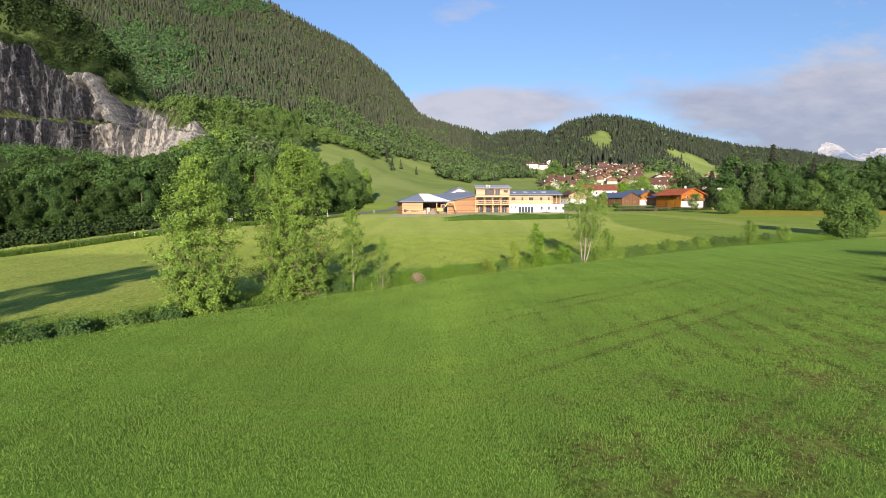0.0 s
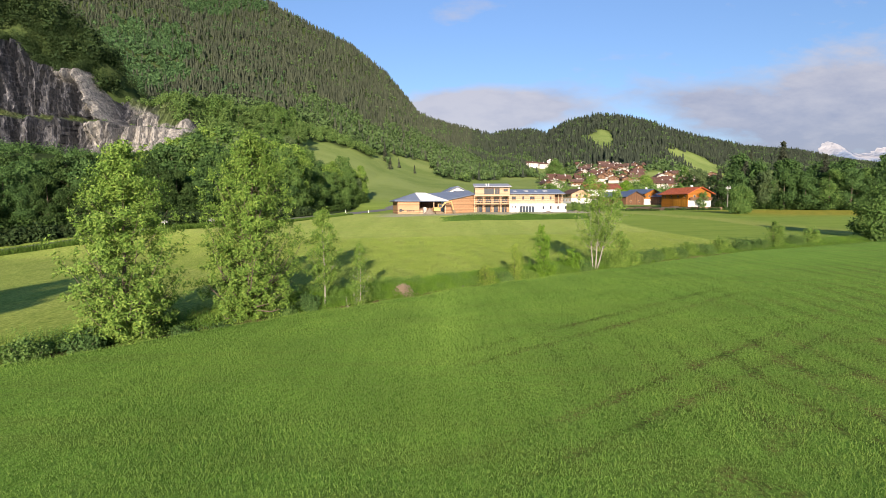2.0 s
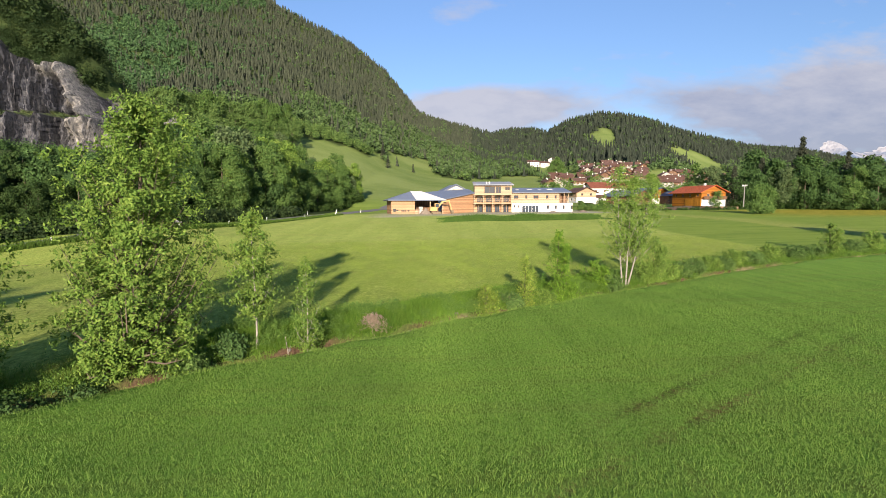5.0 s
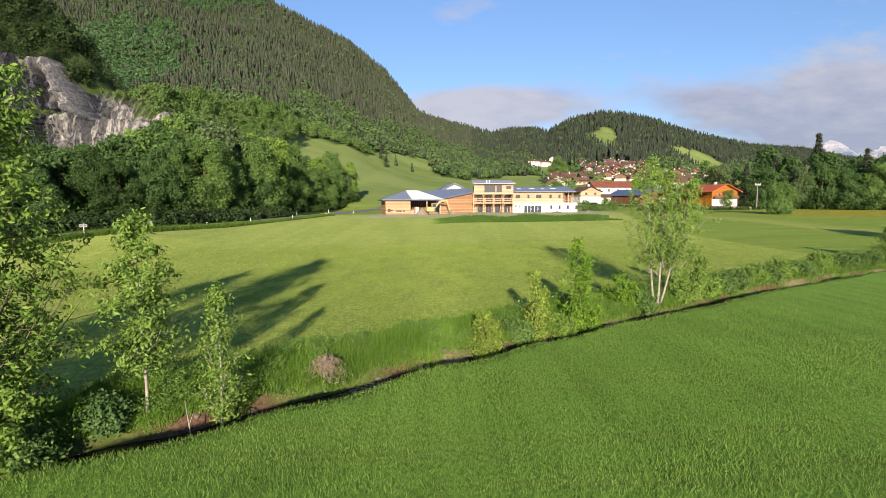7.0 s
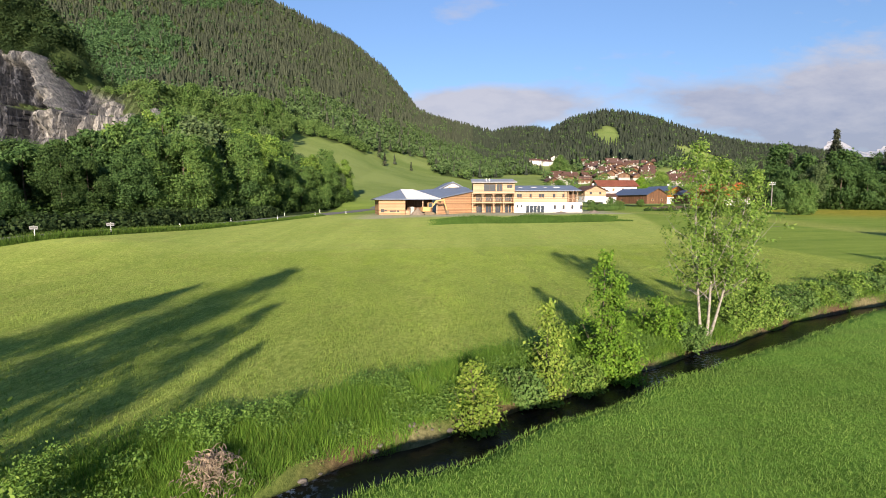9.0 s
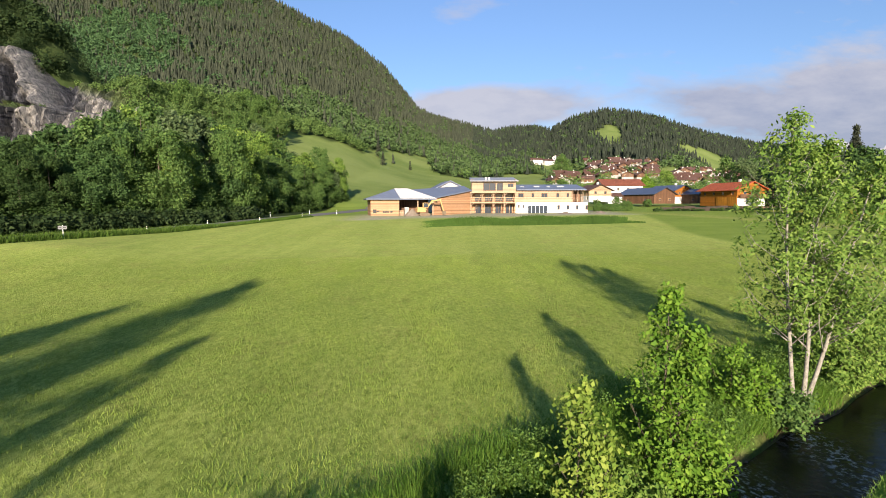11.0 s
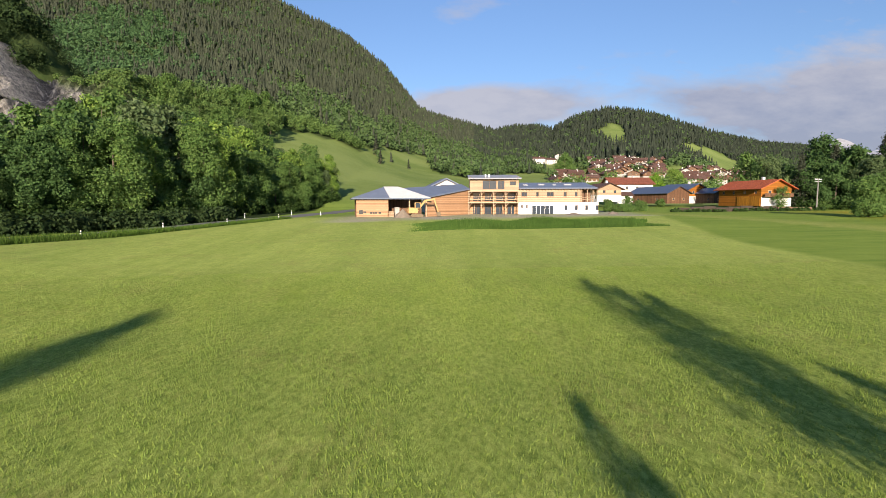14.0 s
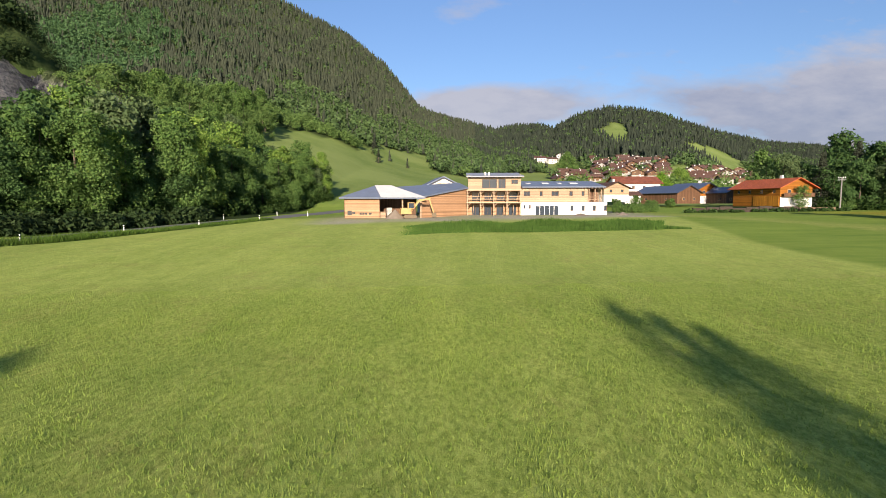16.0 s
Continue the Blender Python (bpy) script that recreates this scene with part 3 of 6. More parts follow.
# quarry face: two tiers of broken rock with a bench between, falling away to grey scree
rock = Mat("quarry_rock", 0.9, spec=0.2)
r_v = rock.coords((1.0, 1.0, 0.14), 0.3)
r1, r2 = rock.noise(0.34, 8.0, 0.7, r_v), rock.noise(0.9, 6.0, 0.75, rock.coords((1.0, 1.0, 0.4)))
# Near-black streaks put the shade of turned-away facets into the rock colour.
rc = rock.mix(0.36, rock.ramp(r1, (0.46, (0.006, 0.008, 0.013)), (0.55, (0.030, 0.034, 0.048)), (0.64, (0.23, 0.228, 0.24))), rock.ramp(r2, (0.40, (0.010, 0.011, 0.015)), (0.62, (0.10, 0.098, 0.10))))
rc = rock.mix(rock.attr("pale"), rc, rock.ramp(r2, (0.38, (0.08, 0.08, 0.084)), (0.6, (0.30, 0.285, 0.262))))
rc = rock.mix(rock.attr("green"), rc, rock.ramp(r2, (0.3, (0.035, 0.06, 0.018)), (0.7, (0.09, 0.11, 0.04))))
rock.color(rc).bump(rock.mix(0.5, r1, r2), 1.0, 1.2)
cs = np.linspace(-300, -104, 336)
ct = np.linspace(0, 1, 100)
CS, CT = np.meshgrid(cs, ct)
base_z = ground(CS, cliff_line(CS) - 4) - 4
bench = 48.0 - 0.05 * (CS + 230) - 5 * sstep(CS, -122, -106)
crown = 58 + (-152 - CS) * 0.45
rib_u = CS + 169.4 + (bench + (crown - bench) * np.clip((CT - 0.5) / 0.42, 0, 1) - 59) * 0.8 + 0.7 * np.sin(CT * 23)      # distance across from the leaning rib
behind = sstep(rib_u, 2.6, 4.6) * (CT > 0.44)
crown = np.where(CS > -158, bench + 1 + np.maximum(crown - bench, 15.5) * (0.25 + 0.75 * sstep(CS, -122, -138)), crown)
crown = crown + (2.6 * np.sin(CS * 0.21) + 1.7 * np.sin(CS * 0.47 + 1)) * sstep(CS, -140, -165)
low = np.clip(CT / 0.45, 0, 1)
high = np.clip((CT - 0.5) / 0.42, 0, 1)
CZ = base_z + (bench - base_z) * low + (crown - bench) * high
back = 7 * low + 6.5 * np.clip((CT - 0.45) / 0.05, 0, 1) + 8 * high + 9 * np.clip((CT - 0.92) / 0.08, 0, 1)
back = back + behind * ((6 - 2 * sstep(CS, -142, -122)) * np.clip((CT - 0.44) / 0.04, 0, 1) + 15 * high)
saw = lambda q: (q - np.floor(q))
crack = 5.5 * saw(CS * 0.055 + 0.012 * CZ + 0.25 * np.sin(CS * 0.05)) + 2.4 * saw(CS * 0.14 - 0.016 * CZ + 0.3 * np.sin(CS * 0.11 + CZ * 0.05)) + 1.9 * saw(CS * 0.31 + 0.02 * CZ + 0.4 * np.sin(CZ * 0.11))
chip = np.array([noise.fractal(Vector((a * 0.16, b * 0.07, 0.0)), 0.8, 2.1, 6) for a, b in zip(CS.ravel(), CZ.ravel())]).reshape(CS.shape)
rough_c = (crack + 3.6 * chip) * np.clip(1.15 - 0.9 * sstep(CS, -150, -128), 0, 1) * (0.35 + 0.65 * np.clip(high * 9, 0, 1) + 0.65 * ((CT < 0.44) * 1.0)).clip(0, 1)
rib = 8.0 * np.clip(1.15 - np.abs(rib_u - 0.8) / 3.6, 0, 1) * sstep(CT, 0.2, 0.4) * sstep(CT, 1.0, 0.8)
scree = 16 * sstep(CS, -150, -118) * (1 - low)
mounds = behind * (2.6 * np.sin(CS * 0.33 + 1.0) + 1.5 * np.sin(CS * 0.71)) * sstep(high, 0.0, 0.15) * sstep(high, 0.6, 0.3)
CY = cliff_line(CS) - 12 + back - rough_c - rib - scree
CZ = CZ + 1.2 * chip + mounds
ii = np.arange(CS.size).reshape(CS.shape)
F = np.stack([ii[:-1, :-1], ii[:-1, 1:], ii[1:, 1:], ii[1:, :-1]], -1).reshape(-1, 4)
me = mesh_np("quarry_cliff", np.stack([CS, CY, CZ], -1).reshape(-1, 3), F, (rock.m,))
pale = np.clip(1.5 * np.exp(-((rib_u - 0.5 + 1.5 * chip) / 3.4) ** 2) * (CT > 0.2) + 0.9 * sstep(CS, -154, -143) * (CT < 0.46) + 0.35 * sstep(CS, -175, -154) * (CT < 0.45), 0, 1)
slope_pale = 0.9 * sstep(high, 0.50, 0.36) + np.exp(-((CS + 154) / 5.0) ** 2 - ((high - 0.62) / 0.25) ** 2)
# No pale tone on the gully wall; its shade is put into the colour.
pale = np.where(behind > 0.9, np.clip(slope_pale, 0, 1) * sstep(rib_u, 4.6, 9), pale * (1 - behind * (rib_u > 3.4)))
green = np.clip(((CT > 0.44) & (CT < 0.53) & (rib_u < 3)) * (0.75 + 0.5 * chip) + sstep(CT, 0.95, 0.99), 0, 1)
green = np.clip(green + behind * sstep(rib_u, 7, 10) * sstep(high + 0.5 * chip, 0.38, 0.52) * (1 - np.exp(-((CS + 154) / 5.0) ** 2 - ((high - 0.62) / 0.25) ** 2)) + behind * sstep(CS, -126, -116) * 0.6, 0, 1)
for key, val in (("pale", pale), ("green", green)):
    at = me.attributes.new(key, "FLOAT", "POINT")
    at.data.foreach_set("value", np.asarray(val, np.float32).ravel())
ledge = np.stack([CS, CY, CZ], -1)[46:50, :][:, ::2].reshape(-1, 3)
crest_pts = np.stack([CS, CY, CZ], -1)[93:100, :215].reshape(-1, 3)
shelf_pts = np.stack([CS, CY, CZ], -1)[84:100, 235:].reshape(-1, 3)
tagged(new("quarry_cliff", me), "weathered grey rock face of an old quarry in two tiers", "cliff", kind="structure")

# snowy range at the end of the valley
# Distance haze is put into the blue of the rock and snow colours.
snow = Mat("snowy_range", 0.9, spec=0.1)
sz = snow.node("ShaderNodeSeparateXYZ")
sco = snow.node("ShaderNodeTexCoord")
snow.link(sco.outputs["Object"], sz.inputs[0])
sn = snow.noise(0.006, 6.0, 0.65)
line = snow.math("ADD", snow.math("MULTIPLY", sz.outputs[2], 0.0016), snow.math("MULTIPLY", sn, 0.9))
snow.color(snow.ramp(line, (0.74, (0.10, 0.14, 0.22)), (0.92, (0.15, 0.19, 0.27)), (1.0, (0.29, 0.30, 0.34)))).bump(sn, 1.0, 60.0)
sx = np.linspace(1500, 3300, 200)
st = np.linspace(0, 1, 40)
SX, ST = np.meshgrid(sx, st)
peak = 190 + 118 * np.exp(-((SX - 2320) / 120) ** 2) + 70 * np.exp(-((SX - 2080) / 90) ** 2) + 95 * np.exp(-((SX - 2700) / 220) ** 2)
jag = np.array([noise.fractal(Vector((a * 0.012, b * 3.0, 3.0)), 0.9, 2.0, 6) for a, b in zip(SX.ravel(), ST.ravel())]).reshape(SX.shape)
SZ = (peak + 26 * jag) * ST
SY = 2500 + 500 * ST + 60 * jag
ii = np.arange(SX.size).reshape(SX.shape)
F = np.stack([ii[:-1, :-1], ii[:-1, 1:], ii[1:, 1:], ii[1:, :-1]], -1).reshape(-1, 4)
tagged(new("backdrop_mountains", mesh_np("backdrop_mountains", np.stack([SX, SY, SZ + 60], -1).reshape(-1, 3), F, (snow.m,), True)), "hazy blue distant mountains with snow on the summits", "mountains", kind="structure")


# ---- plants ----
def leaf_quads(rng, centres, spread, per, size, aspect=0.5, up=0.4, three=False, out=None, face=1.1):
    """Rhombic (or three-cornered) leaves scattered round centres, turned outwards if told; returns vertices and faces."""
    c = np.repeat(np.asarray(centres), per, 0)
    n = len(c)
    p = c + rng.normal(0, 1, (n, 3)) * np.asarray(spread)
    a = rng.normal(0, 1, (n, 3))
    a[:, 2] -= 0.3
    nrm = rng.normal(0, 1, (n, 3))
    if out is None:
        nrm[:, 2] += up * 2
    else:
        nrm = 0.62 * nrm + face * np.repeat(np.asarray(out), per, 0)
        nrm[:, 2] += up * 0.5
        nrm /= np.linalg.norm(nrm, axis=1)[:, None] + 1e-9
        a -= nrm * np.sum(a * nrm, axis=1)[:, None] * 0.85
    a /= np.linalg.norm(a, axis=1)[:, None] + 1e-9
    b = np.cross(a, nrm)
    b /= np.linalg.norm(b, axis=1)[:, None] + 1e-9
    s = size * rng.uniform(0.6, 1.35, n)[:, None]
    a, b = a * s * 0.5, b * s * 0.5 * aspect
    if three:
        return np.stack([p - a, p + a * 0.6 + b * 1.3, p + a * 0.6 - b * 1.3], 1).reshape(-1, 3), np.arange(n * 3).reshape(-1, 3)
    v = np.stack([p - a, p + b * 1.0 - a * 0.1, p + a, p - b * 1.0 - a * 0.1], 1).reshape(-1, 3)
    return v, np.arange(n * 4).reshape(-1, 4)


def crown_lobes(rng, h, base, radius, count, lump=1.0, bushy=False):
    """Lobe centres and sizes of an uneven crown from height base to h."""
    out = []
    for k in range(count):
        t = (k + rng.uniform(0, 0.9)) / count
        prof = float(np.interp(t, [0, 0.12, 0.35, 0.6, 0.85, 1.0], [0.75, 0.95, 1.0, 0.95, 0.78, 0.42] if bushy else [0.55, 0.85, 1.0, 0.85, 0.5, 0.2]))
        ang = rng.uniform(0, 2 * math.pi) + k * 2.4
        rr = radius * prof * rng.uniform(0.35, 0.95)
        size = radius * (0.20 + 0.34 * prof) * rng.uniform(0.65, 1.2) * lump
        out.append(((rr * math.cos(ang), rr * math.sin(ang), base + size * 0.5 + t * (h - base - size * 1.1)), size))
    return out


def crown_mesh(name, seed, lobes, clumps, per, leaf, mat, flat=0.8, aspect=0.5, clump=0.16, three=False):
    """Leaves over the outside of rounded lobes, turned outwards, with shaded gaps between the lobes."""
    rng = np.random.default_rng(seed)
    vs, fs, o = [], [], 0
    mid = np.mean([c for c, _ in lobes], axis=0)
    for (c, s) in lobes:
        d = rng.normal(0, 1, (clumps, 3))
        d /= np.linalg.norm(d, axis=1)[:, None]
        away = np.asarray(c) - mid
        away = away / (np.linalg.norm(away) + 1e-9)
        d = np.where((d @ away < -0.35)[:, None], -d, d)
        r = s * rng.uniform(0.45, 1.0, (clumps, 1)) ** 0.35
        cc = np.asarray(c) + d * r * np.array([1, 1, flat])
        v, f = leaf_quads(rng, cc, s * clump + leaf * 0.35, per, leaf, aspect, three=three, out=d)
        vs.append(v)
        fs.append(f + o)
        o += len(v)
    return mesh_np(name, np.concatenate(vs), np.concatenate(fs), (mat,))


def stem_shape(rng, h, r, lobes, lean=(0, 0), bend=0.25, sides=7):
    s = Shape()
    pts, rad = [], []
    for k in range(7):
        t = k / 6
        pts.append((lean[0] * t + bend * 0.5 * math.sin(t * 4 + h), lean[1] * t + bend * 0.5 * math.cos(t * 5 + r), -0.25 + t * h * 0.93))
        rad.append(r * (1.35 if k == 0 else 1.0) * (1 - t) ** 0.8 + 0.015)
    s.tube(pts, rad, sides)
    for (c, size) in lobes:
        t = min(0.9, max(0.12, (c[2] - 0.35 * math.hypot(c[0], c[1])) / h))
        k = t * 6
        i = min(5, int(k))
        a = Vector(pts[i]).lerp(Vector(pts[i + 1]), k - i)
        e = Vector(c)
        mid = a.lerp(e, 0.5) + Vector((rng.uniform(-.2, .2), rng.uniform(-.2, .2), -0.08 * (e - a).length))
        rr = max(0.012, r * (1 - t) * 0.45)
        s.tube([a, mid, e], [rr, rr * 0.7, 0.01], 5)
        for q in range(2):
            tip = e + Vector((rng.uniform(-1, 1), rng.uniform(-1, 1), rng.uniform(-.3, 1))) * size * 0.8
            s.tube([mid.lerp(e, 0.4), tip], [rr * 0.5, 0.006], 4)
    return s


def make_tree(name, label, seed, h, base, radius, lobes_n, clumps, per, leaf, mat, bark, trunk_r, at, group="", flat=0.85, aspect=0.5, clump=0.16, stems=1, lump=1.0, three=False, simple=False, wide=False):
    rng = np.random.default_rng(seed)
    lobes = crown_lobes(rng, h, base, radius, lobes_n, lump, wide or name.endswith("bush"))
    t = thing(name, label, "shrub" if name.endswith("bush") else "tree", pose(at[0], at[1], gz(*at)), group)
    if stems == 1:
        part("trunk", stem_shape(rng, h, trunk_r, lobes[::7] if simple else lobes), bark, t, smooth=True)
    else:
        for k in range(stems):
            w = (2.9, 0.1, -0.25)[k % 3]
            sub = [lb for i, lb in enumerate(lobes) if i % stems == k]
            s = stem_shape(rng, h * (1 - 0.07 * k), trunk_r, sub, (radius * (0.1, 0.42, 0.85)[k % 3] * math.cos(w), radius * 0.5 * math.sin(w)), 0.16)
            part("trunk", s, bark, t, smooth=True, m=pose((-0.1, 0.03, 0.14)[k % 3], 0.05 * k, 0))
    part("crown", crown_mesh("crown", seed + 1, lobes, clumps, per, leaf, mat, flat, aspect, clump, three), None, t)
    return t


def branchy(rng, h, base, radius, count, tufts, per, leaf, prof, trunk_r, lean=(0.0, 0.0), foot=(0.0, 0.0), bend=0.22, aspect=0.42, steep=1.0, loose=1.0):
    """A stem with ascending limbs, each set with tufts of leaves; returns the wood and the leaves."""
    s = Shape()
    pts = [Vector((foot[0] + lean[0] * t + bend * 0.5 * math.sin(t * 4 + h), foot[1] + lean[1] * t + bend * 0.5 * math.cos(t * 5 + h) - bend * 0.5 * math.cos(h), -0.25 + t * (h * 0.97 + 0.25))) for t in np.linspace(0, 1, 8)]
    s.tube(pts, [trunk_r * (1.4 if k == 0 else 1.0) * (1 - k / 7) ** 0.8 + 0.008 for k in range(8)], 7)

    def stem_at(z):
        k = min(6.99, max(0.0, (z + 0.25) / (h * 0.97 + 0.25) * 7))
        return pts[int(k)].lerp(pts[int(k) + 1], k - int(k))

    cc, dd = [], []
    for i in range(count):
        t = (i + rng.uniform(0, 1)) / count
        ang = i * 2.4 + rng.uniform(-0.5, 0.5)
        reach = radius * float(np.interp(t, prof[0], prof[1])) * rng.uniform(0.62, 1.12)
        zt = base + t * (h - base)
        a = stem_at(max(0.04 * h, zt - reach * steep * rng.uniform(0.8, 1.5)))
        c0 = stem_at(zt)
        tip = Vector((c0.x + reach * math.cos(ang), c0.y + reach * math.sin(ang), zt + rng.uniform(-0.03, 0.03) * h))
        mid = a.lerp(tip, 0.55) + Vector((math.cos(ang), math.sin(ang), -0.5)) * reach * 0.12
        rr = max(0.008, trunk_r * 0.4 * (1 - t))
        s.tube([a, mid, tip], [rr, rr * 0.65, 0.005], 5)
        ln = (tip - a).length
        for k in range(tufts):
            q = 0.14 + 0.86 * (k + rng.uniform(0, 1)) / tufts
            p0 = a.lerp(mid, q * 2) if q < 0.5 else mid.lerp(tip, q * 2 - 1)
            e = p0 + Vector((rng.normal(0, 1), rng.normal(0, 1), rng.normal(0.25, 0.8))) * (0.11 * ln * (1.25 - 0.5 * q) + 0.04 * radius) * loose
            if k % 3 == 0:
                s.tube([p0, e], [rr * 0.35 + 0.003, 0.003], 3)
            d = e - Vector((c0.x, c0.y, e.z - 0.35 * reach))
            cc.append(e)
            dd.append(d.normalized())
    top = stem_at(h)
    for k in range(max(3, tufts)):
        cc.append(top + Vector((rng.normal(0, 0.1), rng.normal(0, 0.1), -rng.uniform(0, 0.12) * h)))
        dd.append(Vector((rng.normal(0, 1), rng.normal(0, 1), 0.8)).normalized())
    v, f = leaf_quads(rng, np.array(cc), leaf * 0.74, per, leaf, aspect, out=np.array(dd), face=0.75)
    return s, v, f


EGG = ([0.0, 0.08, 0.3, 0.5, 0.75, 0.92, 1.0], [0.5, 0.8, 1.0, 0.92, 0.62, 0.32, 0.1])
FULL = ([0.0, 0.06, 0.25, 0.5, 0.75, 0.92, 1.0], [0.55, 0.85, 1.0, 0.97, 0.74, 0.44, 0.12])
SPINDLE = ([0.0, 0.25, 0.5, 0.75, 1.0], [0.45, 0.95, 1.0, 0.7, 0.15])
DOME = ([0.0, 0.15, 0.45, 0.75, 1.0], [0.75, 1.0, 0.95, 0.75, 0.35])


def limbed_tree(name, label, seed, h, base, radius, count, tufts, per, leaf, prof, mat, bark, trunk_r, at, group="", steep=1.0, loose=1.0, aspect=0.42, stems=((1.0, 1.0, 0.0, 0.0),)):
    """A tree or shrub of one or more stems, each given by its share of height and spread and its lean."""
    rng = np.random.default_rng(seed)
    t = thing(name, label, "shrub" if name.endswith("bush") else "tree", pose(at[0], at[1], gz(*at)), group)
    vs, fs, o = [], [], 0
    for k, (hs, rs, lx, ly) in enumerate(stems):
        foot = (0.0, 0.0) if len(stems) == 1 else (0.16 * math.cos(2.1 * k + 2.5), 0.12 * math.sin(2.1 * k + 2.5))
        s, v, f = branchy(rng, h * hs, base, radius * rs, count, tufts, per, leaf, prof, trunk_r, (lx, ly), foot, 0.02 * h, aspect, steep, loose)
        part("trunk", s, bark, t, smooth=True)
        vs.append(v)
        fs.append(f + o)
        o += len(v)
    part("crown", mesh_np("crown", np.concatenate(vs), np.concatenate(fs), (mat,)), None, t)
    return t


# brook-side trees
limbed_tree("ash_tree", "leafy young ash tree with a full crown beside the brook", 11, 10.2, 0.15, 2.75, 96, 12, 36, 0.175, FULL, LEAF_ASH, BARK, 0.13, (-16.2, 32.7), stems=((1.0, 1.0, -0.4, 0.9),))
limbed_tree("ash_tree", "tall ash tree with a broad dense crown on the brook bank", 12, 11.5, 0.35, 3.05, 110, 12, 38, 0.175, FULL, LEAF_ASH, BARK, 0.17, (-11.5, 37.3), stems=((1.0, 1.0, 0.1, 1.6),))
limbed_tree("ash_tree", "slender ash sapling with a thin pale trunk by the brook", 13, 6.6, 2.1, 1.2, 32, 8, 30, 0.15, SPINDLE, LEAF_ASH, BARK_PALE, 0.05, (-7.3, 40.2), loose=1.2)
limbed_tree("ash_tree", "thin sparse ash sapling at the water's edge", 14, 5.2, 0.9, 0.68, 28, 11, 11, 0.125, SPINDLE, LEAF_ASH, BARK_PALE, 0.036, (-4.85, 40.2), loose=1.4)
limbed_tree("ash_tree", "multi-stemmed ash with pale slanting trunks on the brook bank", 15, 9.1, 3.0, 1.75, 38, 8, 19, 0.15, EGG, LEAF_ASH, BARK_PALE, 0.065, (15.9, 55.3), loose=1.1, stems=((1.0, 1.0, -0.45, 0.1), (0.93, 0.8, 0.75, 0.35), (0.86, 0.85, 1.9, -0.2)))
dead = thing("dead_sapling", "bare thin dead sapling leaning beside the brook", "sapling", pose(-5.5, 39.5, gz(-5.5, 39.5)))
part("trunk", Shape().tube([(0, 0, -0.2), (-0.06, 0.02, 0.7), (-0.2, 0.05, 1.7)], [0.028, 0.02, 0.008], 6).tube([(-0.08, 0.02, 0.9), (0.05, 0.05, 1.3)], [0.012, 0.005], 4), BARK_PALE, dead)
bushes = [  # x, distance past the brook's middle, height, radius, leaves
    (4.5, 1.1, 2.5, 0.75, LEAF_YELLOW), (7.2, 1.2, 3.9, 0.55, LEAF_YELLOW), (10.5, 1.15, 1.9, 0.95, LEAF_BRIGHT), (9.8, 1.45, 4.9, 0.85, LEAF_BRIGHT), (13.4, 2.3, 1.9, 1.0, LEAF_BRIGHT), (8.6, 1.4, 1.1, 0.8, LEAF_ASH), (6.2, 1.5, 0.9, 0.8, LEAF_WOOD), (14.6, 1.5, 1.1, 0.9, LEAF_WOOD),
    (19.2, 1.6, 3.6, 0.95, LEAF_ASH), (18.0, 1.9, 1.6, 1.0, LEAF_ASH), (20.8, 1.9, 1.3, 1.1, LEAF_ASH), (22.4, 2.0, 1.0, 1.1, LEAF_WOOD), (24.2, 2.0, 1.1, 1.1, LEAF_WOOD), (26.0, 2.2, 1.0, 1.1, LEAF_ASH), (27.6, 2.0, 0.9, 1.0, LEAF_WOOD), (29.2, 2.3, 1.3, 1.1, LEAF_ASH), (31.6, 2.4, 0.9, 1.2, LEAF_WOOD), (34.5, 2.6, 1.3, 1.1, LEAF_ASH), (37.5, 2.4, 1.2, 1.2, LEAF_WOOD), (40.5, 2.4, 1.1, 1.1, LEAF_WOOD),
    (43.6, 2.4, 3.2, 1.0, LEAF_ASH), (47.0, 2.6, 1.2, 1.2, LEAF_WOOD), (50.0, 2.6, 2.0, 0.9, LEAF_ASH), (-25.0, 1.5, 2.6, 1.4, LEAF_WOOD), (-26.0, 1.8, 1.0, 1.5, LEAF_DEEP), (-22.5, 1.8, 1.0, 1.4, LEAF_DEEP), (-19.0, 1.8, 1.0, 1.2, LEAF_WOOD), (-14.0, 1.5, 1.0, 1.2, LEAF_DEEP), (-9.6, 1.6, 1.0, 1.2, LEAF_WOOD), (-12.4, 1.5, 0.9, 1.0, LEAF_DEEP), (-8.3, 1.9, 0.9, 0.8, LEAF_DEEP), (-17.2, 1.6, 1.0, 1.1, LEAF_DEEP), (-20.8, 1.5, 0.9, 1.2, LEAF_DEEP), (-24.3, 1.6, 1.0, 1.3, LEAF_DEEP),
]
for k, (bx, off, h, r, lm) in enumerate(bushes):
    by = float(brook(bx)) + off * 1.2
    tall = h > 2.2
    limbed_tree("brook_bush", "bushy green shrub with fresh leaves on the brook bank", 100 + k, h, 0.06, r, 30 if tall else 22, 9, 7 if lm is LEAF_YELLOW else 12, 0.125, EGG if tall else DOME, lm, BARK, 0.02, (bx, by), "bushes along the brook", steep=1.4, loose=1.7 if tall else 1.3, aspect=0.6, stems=((1.0, 1.0, 0.0, 0.0), (0.8, 0.7, 0.45 * r, -0.3 * r)))
make_tree("willow_bush", "broad round willow bush standing in the meadow", 140, 7.2, 0.2, 2.7, 30, 70, 12, 0.3, LEAF_WOOD, BARK, 0.16, (62.0, 75.5), three=True)
